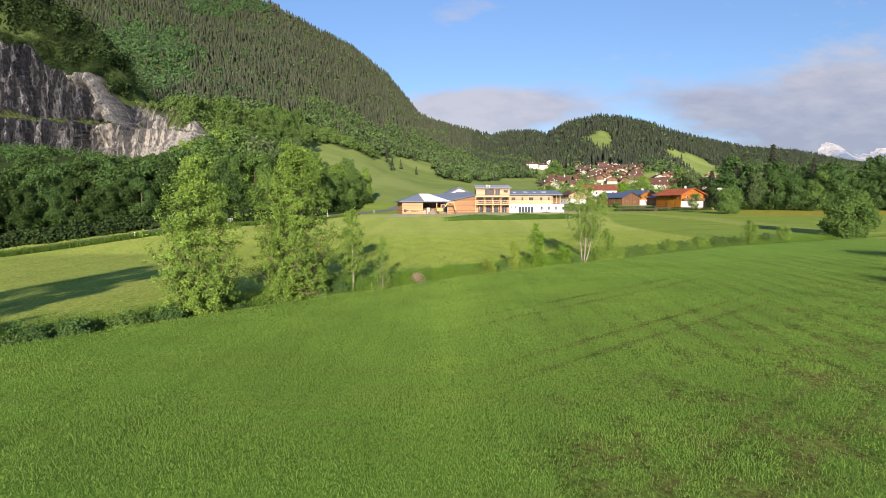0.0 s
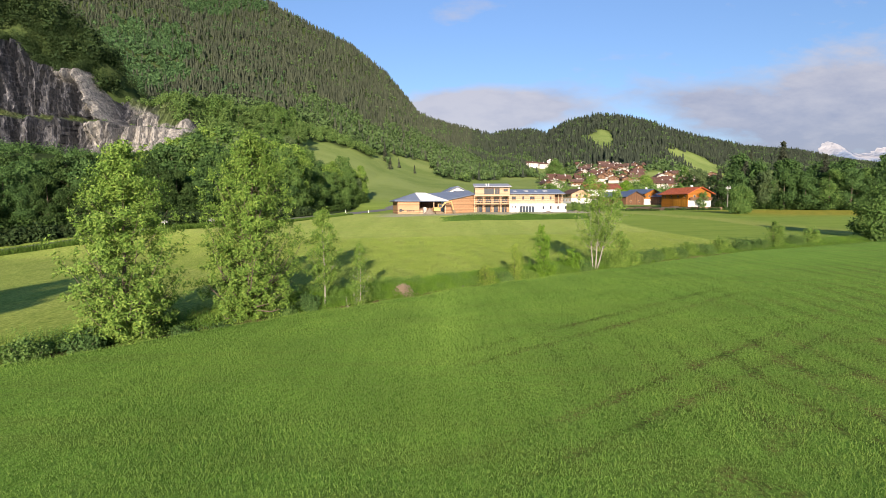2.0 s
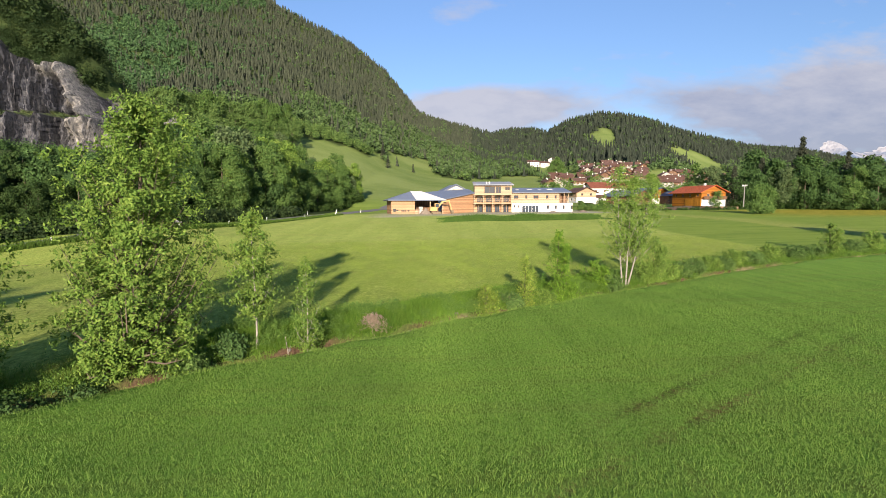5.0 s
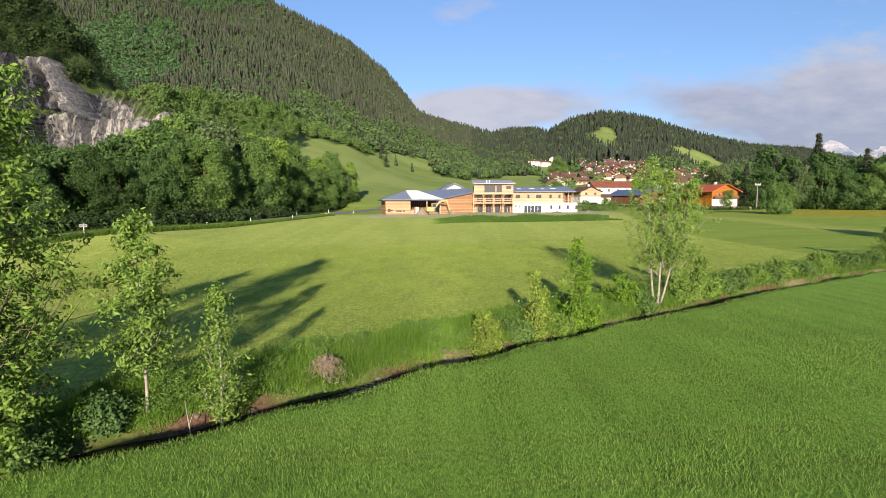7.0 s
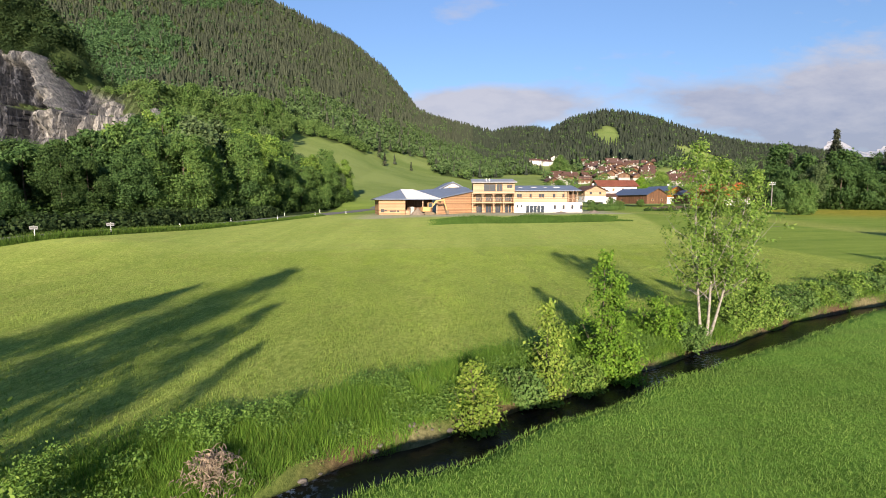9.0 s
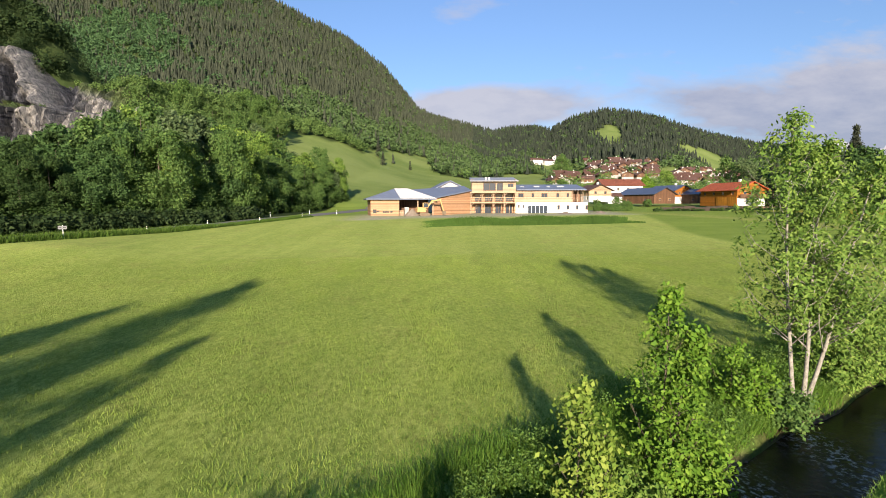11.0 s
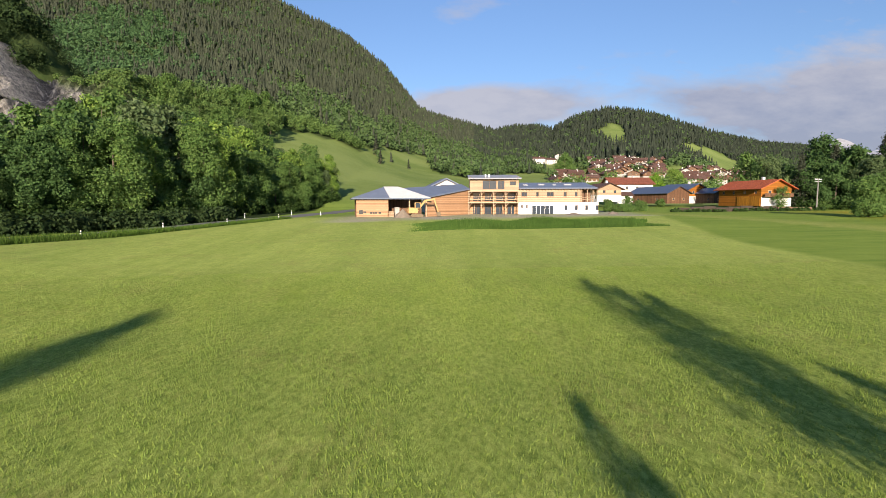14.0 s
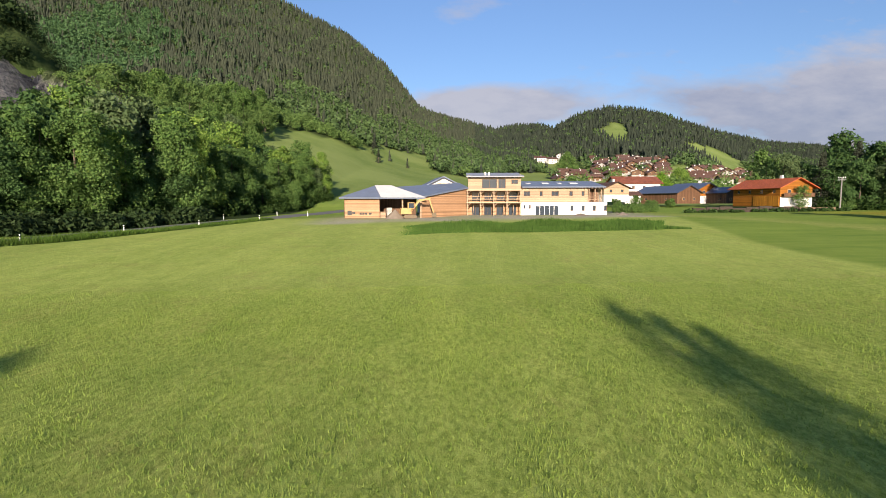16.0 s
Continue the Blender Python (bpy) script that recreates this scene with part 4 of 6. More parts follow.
make_tree("ash_tree", "tall ash on the brook bank beside the meadow", 16, 12.3, 0.6, 2.9, 60, 20, 20, 0.24, LEAF_ASH, BARK, 0.2, (-34.0, 16.0), lump=0.85, wide=True, three=True, clump=0.1)
make_tree("ash_tree", "bushy ash tree on the brook bank", 17, 10.2, 0.6, 2.5, 50, 20, 20, 0.24, LEAF_ASH, BARK, 0.17, (-29.8, 19.8), lump=0.85, wide=True, three=True, clump=0.1)
for k, (bx, by, h, r) in enumerate(((32.6, -2.5, 10.4, 2.2), (37.0, -4.0, 11.5, 2.6), (45.5, 1.0, 14.2, 3.4), (53.0, 3.0, 13.2, 3.4))):
    make_tree("broadleaf_tree", "full-crowned tree at the rim of the near field", 150 + k, h, 1.0, r, 34, 18, 12, 0.4, LEAF_WOOD, BARK, 0.22, (bx, by), "trees at the field rim", lump=0.85, wide=True, three=True, clump=0.12)
make_tree("willow_bush", "round willow bush standing alone in the far field", 141, 7.0, 0.2, 2.6, 28, 60, 10, 0.36, LEAF_WOOD, BARK, 0.15, (80.5, 139.5), three=True)

# woods: a few tree models, repeated; slighter ones behind the front rows
KINDS = [(16, 4.8, LEAF_WOOD), (17, 5.2, LEAF_ASH), (15, 4.4, LEAF_DEEP), (16, 4.4, LEAF_GRAY), (12, 4.4, LEAF_DEEP), (17, 4.9, LEAF_WOOD), (15, 4.4, LEAF_DUSK), (16, 4.8, LEAF_DEEP)]
rng = np.random.default_rng(5)


def front_left(y):
    return float(np.interp(y, [84, 95, 108, 125, 135, 158, 205, 225, 236], [-96, -80, -66, -54, -49, -43, -36, -33, -36]))


def front_right(x):
    return float(np.interp(x, [94, 106, 120, 160, 210], [192, 172, 162, 150, 135]))


def skyline(x, y):
    """How high the wood left of the quarry grows, as seen from the middle of the field."""
    u = (x - 3) / (y - 28)
    return 6.2 + (y - 28) * float(np.interp(u, [-0.95, -0.72, -0.67, -0.62, -0.56, -0.5, -0.42], [0.118, 0.122, 0.13, 0.158, 0.18, 0.205, 0.5]))


spots = []


def plant(x, y, side, row, gap):
    if any((x - a) ** 2 + (y - b) ** 2 < gap * gap for a, b, _, _ in spots):
        return
    if x / y < -0.465 and y > 185:      # the open quarry floor
        return
    spots.append((x, y, side, row))


for k in range(24):
    y = 84 + k * 1.15
    plant(front_left(y) - 2.0 - rng.uniform(0, 2.5), y, "L", 0, 3.0)
for k in range(46):                    # front rows
    y = 84 + k * 3.35 + rng.uniform(-1, 1)
    plant(front_left(y) - 2.5 - rng.uniform(0, 2.0), y, "L", 0, 3.6)
for k in range(40):
    x = 95 + k * 2.9 + rng.uniform(-1, 1)
    plant(x, front_right(x) + 2 + rng.uniform(0, 2.5), "R", 2, 3.8)
for k in range(300):
    y = rng.uniform(86, 246)
    x = front_left(y) - 6 - 48 * rng.uniform(0, 1) ** 1.3
    plant(x, y, "L", 1, 5.6)
for k in range(260):
    y = rng.uniform(112, 188)
    x = 3 - rng.uniform(0.5, 1.0) * (y - 20)
    if x < front_left(y) - 4:
        plant(x, y, "L", 1, 4.3)
for k in range(70):
    x = rng.uniform(96, 205)
    plant(x, front_right(x) + 6 + 30 * rng.uniform(0, 1), "R", 1, 5.0)
made = {}
for k, (x, y, side, row) in enumerate(spots):
    # Dusky models near the road put the wood edge's shade into leaf colour.
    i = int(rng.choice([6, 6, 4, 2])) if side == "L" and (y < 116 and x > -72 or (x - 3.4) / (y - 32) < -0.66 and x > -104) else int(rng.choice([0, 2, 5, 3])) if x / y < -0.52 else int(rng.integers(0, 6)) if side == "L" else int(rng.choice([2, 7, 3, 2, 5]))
    sc = rng.uniform(0.78, 1.08) * (1.0 if side == "L" else 1.02) * (1.05 if row == 1 else 0.85) * (float(np.interp(y, [84, 112, 135, 150, 175, 195], [0.66, 0.74, 1.2, 1.22, 1.14, 1.0])) if side == "L" else 1.0)
    if side == "L":
        sc = min(sc, (skyline(x, y) - gz(x, y)) / (KINDS[i][0] * 1.08))
        if sc < 0.22:
            continue
    m = pose(x, y, gz(x, y) - 0.3, 0, 0, rng.uniform(0, 360))
    if (i, row) not in made:
        h, r, lm = KINDS[i]
        lab = "full-crowned broadleaf tree at the edge of the wood" if row != 1 else "tall broadleaf tree inside the wood"
        t = make_tree("broadleaf_tree", lab, 200 + i + 10 * row, h, 3.0 if row == 1 else 1.2, r, (34, 26, 30)[row], (60, 26, 40)[row], (8, 6, 7)[row], (0.34, 0.58, 0.46)[row], lm, BARK, 0.25, (x, y), "wood trees", aspect=0.8, three=True, simple=True, wide=True, lump=0.8, clump=0.12)
        made[(i, row)] = t
    else:
        t = copy_thing(made[(i, row)], m)
    t.matrix_basis = m @ Matrix.Diagonal((sc, sc, sc * rng.uniform(0.9, 1.12), 1))

# single full trees on the slope between the quarry and the hillside meadow
SLOPE_TREES = ((-148, 284, 69), (-134, 277, 66), (-128, 293, 69), (-121, 286, 61), (-117, 300, 65), (-110, 340, 74), (-113, 318, 68), (-104, 300, 59), (-100, 325, 65), (-96, 345, 66), (-108, 285, 55), (-98, 285, 52), (-90, 300, 53), (-89, 322, 57), (-118, 335, 72), (-124, 312, 70), (-136, 292, 68), (-92, 268, 44), (-103, 268, 47), (-112, 272, 51), (-104, 354, 74), (-120, 270, 53))
slope_models = []
for k, (x, y, top) in enumerate(SLOPE_TREES):
    m = pose(x, y, gz(x, y) - 0.3, 0, 0, rng.uniform(0, 360))
    if k < 3:
        t = make_tree("broadleaf_tree", "round light green broadleaf tree on the slope beside the quarry", 260 + k, 16, 1.5, (5.4, 6.2, 5.0)[k], 32, 34, 7, 0.5, (LEAF_SLOPE, LEAF_SLOPE, LEAF_WOOD)[k], BARK, 0.25, (x, y), "slope trees", aspect=0.8, three=True, simple=True, wide=True, lump=0.8, clump=0.12)
        slope_models.append(t)
    else:
        t = copy_thing(slope_models[k % 3], m)
    sc = (top - gz(x, y)) / 17.0
    t.matrix_basis = m @ Matrix.Diagonal((sc, sc, sc, 1))


# hill forests
def conifers(rng, px, py, pz, h):
    n = len(px)
    sides, tiers = 5, 3
    vs, fs = [], []
    ang0 = rng.uniform(0, 6.28, n)
    per = tiers * (sides + 1)
    for t in range(tiers):
        zb = h * (0.12 + 0.28 * t)
        zt = h * (0.55 + 0.225 * t)
        rr = h * 0.19 * (1 - 0.27 * t)
        vs.append(np.stack([px, py, pz + zt], -1)[:, None])
        ring = []
        for k in range(sides):
            a = ang0 + k * 2 * math.pi / sides + t
            r = rr * rng.uniform(0.65, 1.2, n)
            ring.append(np.stack([px + r * np.cos(a), py + r * np.sin(a), pz + zb - h * 0.05 * rng.uniform(0, 1, n)], -1))
        vs.append(np.stack(ring, 1))
        o = t * (sides + 1)
        fs += [(o, o + 1 + k, o + 1 + (k + 1) % sides) for k in range(sides)]
    v = np.concatenate(vs, 1).reshape(-1, 3)
    f = (np.arange(n)[:, None, None] * per + np.array(fs)[None]).reshape(-1, 3)
    return v, f


def spruce(label, at, h):
    """A single spruce: drooping tiers of needled boughs round a straight trunk."""
    rng = np.random.default_rng(int(abs(at[0]) * 10 + h))
    t = thing("spruce_tree", label, "tree", pose(at[0], at[1], gz(*at) - 0.1))
    part("trunk", Shape().tube([(0, 0, -0.2), (0, 0, h * 0.5), (0, 0, h * 0.98)], [h * 0.017, h * 0.01, 0.02], 6), BARK, t)
    cc = []
    for k in range(int(h * 9)):
        z = rng.uniform(0.06, 0.99) ** 0.9
        a, r = rng.uniform(0, 6.28), h * 0.25 * (1.02 - z) * rng.uniform(0.85, 1.15)
        for q in np.linspace(0.25, 1, 4):
            cc.append((r * q * math.cos(a), r * q * math.sin(a), h * z - r * q * q * 0.35))
    v, f = leaf_quads(rng, cc, 0.12 + h * 0.006, 8, 0.24 + h * 0.012, 0.6, three=True)
    part("crown", mesh_np("crown", v, f, (NEEDLES,)), None, t)


for sx_, sy_, sh_ in ((133, 221, 23), (140, 214, 17), (119, 180, 23), (99, 183, 14), (110, 186, 17), (131, 176, 18)):
    spruce("tall dark spruce rising above the wood edge", (sx_, sy_), sh_)
for sx_, sy_, sh_ in ((-47, 432, 13), (-40, 405, 10), (-22, 430, 7)):
    spruce("lone spruce on the open hillside meadow", (sx_, sy_), sh_)

rng = np.random.default_rng(9)
py = np.sqrt(rng.uniform(215 ** 2, 1200 ** 2, 125000))
px = rng.uniform(-0.98, 0.95, 125000) * py
keep = wooded(px, py) > 0.5
px, py = px[keep], py[keep]
pz = ground(px, py)
pu, pe = px / py, (pz - 6.2) / py
n1 = wob(px, py, 45.0, 3.0)
in_grove = ((pu + 0.59) / 0.12) ** 2 + ((pe - 0.282) / 0.068) ** 2 < 1.0 + 0.4 * n1 + 0.35 * wob(px, py, 18.0, 1.0)
leafy = (((pu + 0.42) / 0.07) ** 2 + ((pe - 0.375) / 0.018) ** 2 < 1 + 0.8 * n1) | in_grove | (pe < np.interp(pu, [-0.45, -0.21, -0.1, 0.0, 0.12, 0.22, 0.4], [0.19, 0.182, 0.145, 0.115, 0.075, 0.06, 0.075]) + 0.03 * n1) | ((px < -118) & (py < 420))
far = py > np.interp(pu, [-1, 0.03, 0.12, 0.2, 0.3, 0.45, 0.6, 1], [1000, 1000, 1150, 1150, 950, 950, 1250, 1300]) + 25
near_cliff = ((px < -96) & (py < cliff_line(px) + 8)) | (py < 240) | ((pu < -0.36) & (px > -150) & (py < 300) & (pz < 46))
con = ~leafy & ~far & ~near_cliff & (rng.uniform(0, 1, len(px)) < 0.55)
mixed = leafy & (rng.uniform(0, 1, len(px)) < np.where(in_grove, 0.09, 0.12)) & (py > 420) & ~far
con |= mixed
dec = leafy & ~mixed & ~far & ~near_cliff & (rng.uniform(0, 1, len(px)) < np.where(py < 420, 0.42, np.where(in_grove, 0.36, 0.33)))
dec |= con & (rng.uniform(0, 1, len(px)) < 0.06)
h = 6.0 + 7.5 * rng.uniform(0, 1, con.sum()) ** 1.3
on_hill = pu[con] > 0.06
for sel, lab, nm in ((~on_hill, "dense grey-green spruce forest covering the mountainside", NEEDLES), (on_hill, "dark spruce forest on the rounded hill behind the village", NEEDLES_HILL)):
    v, f = conifers(rng, px[con][sel], py[con][sel], pz[con][sel] - 0.5, h[sel])
    tagged(new("conifer_forest", mesh_np("conifer_forest", v, f, (nm,))), lab, "forest", kind="stuff")
dn = int(dec.sum())
cc = np.stack([px[dec], py[dec], pz[dec]], -1)
vy = rng.uniform(250, 520, 700)
vx = rng.uniform(0.19, 0.58, 700) * vy
ve = (ground(vx, vy) - 6.2) / vy
vk = (wob(vx, vy, 30.0, 4.0) > 0.1) & (ve < 0.07) & (vy > 262)
cc = np.concatenate([cc, np.stack([vx, vy, ground(vx, vy)], -1)[vk][:80]])
dn = len(cc)
hh = 6.0 + 7.5 * rng.uniform(0, 1, dn) ** 1.4


def woods(name, label, sel, per, size, mat=HILL_LEAF):
    c0, h0 = cc[sel], hh[sel]
    m = len(c0)
    d = rng.normal(0, 1, (m, per, 3))
    d /= np.linalg.norm(d, axis=2)[..., None]
    c2 = c0[:, None, :] + d * np.array([1, 1, 0.95]) * (h0 * 0.37)[:, None, None] * rng.uniform(0.5, 1.1, (m, per, 1)) * rng.uniform(0.8, 1.15, (m, 1, 3))
    c2[..., 2] += (h0 * 0.48)[:, None]
    v, f = leaf_quads(rng, c2.reshape(-1, 3), 0.3, 1, size, 1.0, 0.5, three=True, out=d.reshape(-1, 3))
    tagged(new(name, mesh_np(name, v, f, (mat,))), label, "forest", kind="stuff")


close = cc[:, 1] < 420
grove = ~close & (cc[:, 0] / cc[:, 1] < -0.3) & ((cc[:, 2] - 6.2) / cc[:, 1] > 0.2)
woods("hillside_grove", "fresh green broadleaf grove high on the mountainside", grove, 46, 1.8, LEAF_GROVE)
woods("broadleaf_forest", "light green broadleaf woods on the lower slopes", ~close & ~grove, 42, 1.9)
# Crag side of the woods, given leaves with its shade in their colour.
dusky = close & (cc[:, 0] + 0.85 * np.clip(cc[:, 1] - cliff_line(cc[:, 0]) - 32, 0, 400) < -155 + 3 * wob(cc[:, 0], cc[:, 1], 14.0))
woods("spur_forest", "bushy broadleaf woods on the steep spur above the quarry", close & ~dusky, 210, 0.85, LEAF_SLOPE)
woods("crag_forest", "broadleaf woods on the crags above the quarry face, leaves coloured as in shade", dusky, 130, 1.25, LEAF_DEEP_SHADE)


def scrub(name, label, pts, count, lo, hi, mat, per=70):
    """Low bushes rooted on ledges."""
    c0 = pts[rng.integers(0, len(pts), count)]
    h0 = rng.uniform(lo, hi, count)
    d = rng.normal(0, 1, (count, per, 3))
    d /= np.linalg.norm(d, axis=2)[..., None]
    c2 = c0[:, None, :] + d * (h0 * 0.5)[:, None, None] * rng.uniform(0.4, 1.1, (count, per, 1))
    c2[..., 2] += (h0 * 0.3)[:, None]
    v, f = leaf_quads(rng, c2.reshape(-1, 3), 0.15, 2, 0.42, 1.0, 0.5, three=True, out=d.reshape(-1, 3))
    tagged(new(name, mesh_np(name, v, f, (mat,))), label, "scrub", kind="stuff")


scrub("ledge_scrub", "dry scrub growing on the quarry bench", ledge, 110, 1.0, 2.6, LEAF_GRAY)
scrub("crest_scrub", "green scrub hanging over the crest of the quarry face", crest_pts, 560, 3.0, 7.5, LEAF_DEEP_SHADE)
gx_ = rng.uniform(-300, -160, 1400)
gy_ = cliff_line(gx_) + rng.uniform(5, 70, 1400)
scrub("crag_scrub", "bushes covering the steep crag above the quarry, leaves coloured as in shade", np.stack([gx_, gy_, ground(gx_, gy_)], -1), 1400, 4.5, 9.5, LEAF_DEEP_SHADE)
gx_ = rng.uniform(-250, -163, 500)
gy_ = cliff_line(gx_) + rng.uniform(6, 16, 500)
scrub("crag_scrub", "bushes clinging to the crag face above the quarry", np.stack([gx_, gy_, ground(gx_, gy_)], -1), 420, 3.5, 7.0, LEAF_DEEP_SHADE)
hx_ = rng.uniform(-150, -92, 300)
hy_ = cliff_line(hx_) + np.where(hx_ < -118, 38, 8) + rng.uniform(0, 45, 300)
scrub("slope_scrub", "bright young bushes on the slope above the quarry floor", np.stack([hx_, hy_, ground(hx_, hy_)], -1), 90, 4.0, 8.0, LEAF_SLOPE, 200)
scrub("shelf_scrub", "light green bushes along the upper shelf of the quarry", shelf_pts, 46, 1.5, 3.6, LEAF_SLOPE, 110)
qx = rng.uniform(-150, -92, 150)
qy = rng.uniform(215, 300, 150)
scree_pts = np.stack([qx, qy, ground(qx, qy)], -1)
scrub("scree_scrub", "young bushes on the old quarry floor", scree_pts[(qx / qy < -0.36)], 70, 0.8, 2.2, LEAF_WOOD)

wy_ = rng.uniform(86, 228, 400)
wx_ = np.array([front_left(q) for q in wy_]) - rng.uniform(-1.5, 5, 400)
edge_pts = np.stack([wx_, wy_, ground(wx_, wy_)], -1)
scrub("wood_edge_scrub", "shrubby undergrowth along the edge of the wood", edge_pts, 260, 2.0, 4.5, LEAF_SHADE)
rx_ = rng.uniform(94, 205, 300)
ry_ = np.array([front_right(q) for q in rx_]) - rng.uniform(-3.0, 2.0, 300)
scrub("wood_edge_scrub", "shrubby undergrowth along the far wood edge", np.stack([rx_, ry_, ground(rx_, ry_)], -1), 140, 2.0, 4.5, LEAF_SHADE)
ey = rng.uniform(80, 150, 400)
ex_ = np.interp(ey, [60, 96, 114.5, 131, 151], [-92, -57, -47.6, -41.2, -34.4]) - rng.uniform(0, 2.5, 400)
# Undergrowth whose dark leaves stand in for shade under the trees.
scrub("wood_edge_undergrowth", "undergrowth along the edge of the wood, its shade put into the leaf colour", np.stack([ex_, ey, ground(ex_, ey)], -1), 340, 1.6, 3.8, LEAF_DEEP_SHADE)
fx = rng.uniform(-245, -138, 500)
fy = cliff_line(fx) - 17 - rng.uniform(0, 85, 500)
scrub("cliff_foot_scrub", "dark bushes growing at the foot of the quarry face", np.stack([fx, fy, ground(fx, fy)], -1), 480, 2.5, 6.0, LEAF_DEEP)

# ---- buildings ----
WOOD = plank_mat("larch_boards", (0.35, 0.205, 0.115), 0.2)
WOOD_PALE = plank_mat("pale_timber", (0.37, 0.265, 0.175), 0.2)
WOOD_DARK = plank_mat("weathered_boards", (0.13, 0.07, 0.04), 0.22, True)
WOOD_ORANGE = plank_mat("orange_boards", (0.27, 0.10, 0.012), 0.2)
WOOD_DOOR = plank_mat("bright_orange_boards", (0.40, 0.17, 0.02), 0.2, True)
PLASTER = plain_mat("white_plaster", (0.55, 0.54, 0.53), 0.85, 0.08, 0.8)
TILE = tile_mat("red_tiles", (0.23, 0.08, 0.048))
TILE_BROWN = tile_mat("brown_tiles", (0.125, 0.068, 0.05))
TILE_BRIGHT = tile_mat("new_red_tiles", (0.46, 0.115, 0.045))
TILE_VILLAGE = tile_mat("village_tiles", (0.135, 0.078, 0.062))
PLASTER_OLD = plain_mat("aged_plaster", (0.33, 0.315, 0.295), 0.9, 0.12, 0.8)
SOLAR = plain_mat("solar_panels", (0.055, 0.062, 0.085), 0.3, 0.2, 0.4, spec=0.6)
ROOF_GREY = plain_mat("grey_blue_roofing", (0.13, 0.155, 0.21), 0.5, 0.15, 0.6)
ROOF_TOWER = plain_mat("weathered_grey_roofing", (0.25, 0.26, 0.285), 0.5, 0.15, 0.6)
ROOF_PALE = plain_mat("pale_membrane", (0.56, 0.55, 0.54), 0.6, 0.1, 0.6)
GLASS = Mat("window_glass", 0.08, spec=0.6).color((0.035, 0.045, 0.06)).m
FRAME_WOOD = plain_mat("window_timber", (0.40, 0.24, 0.12), 0.7, 0.2, 3.0)
CONCRETE = plain_mat("concrete", (0.42, 0.40, 0.37), 0.9, 0.2, 1.2)
METAL = plain_mat("galvanised_metal", (0.55, 0.56, 0.57), 0.45, 0.1, 2.0, metal=0.7)


def window(parent, x0, z0, x1, z1, y, mullions=1, frame_mat=None, depth=0.1):
    """A window set into an opening whose front is at y."""
    fm = frame_mat or FRAME_WOOD
    s = Shape()
    t = 0.07
    ya, yb = y + depth, y + depth + 0.07
    s.box(x0, ya, z0, x0 + t, yb, z1).box(x1 - t, ya, z0, x1, yb, z1).box(x0 + t, ya, z0, x1 - t, yb, z0 + t).box(x0 + t, ya, z1 - t, x1 - t, yb, z1)
    for k in range(1, mullions + 1):
        mx = x0 + (x1 - x0) * k / (mullions + 1)
        s.box(mx - t / 2, ya, z0 + t, mx + t / 2, yb, z1 - t)
    w = part("window", s, fm, parent)
    part("pane", Shape().box(x0 + t, ya + 0.03, z0 + t, x1 - t, ya + 0.045, z1 - t), GLASS, w)
    return w


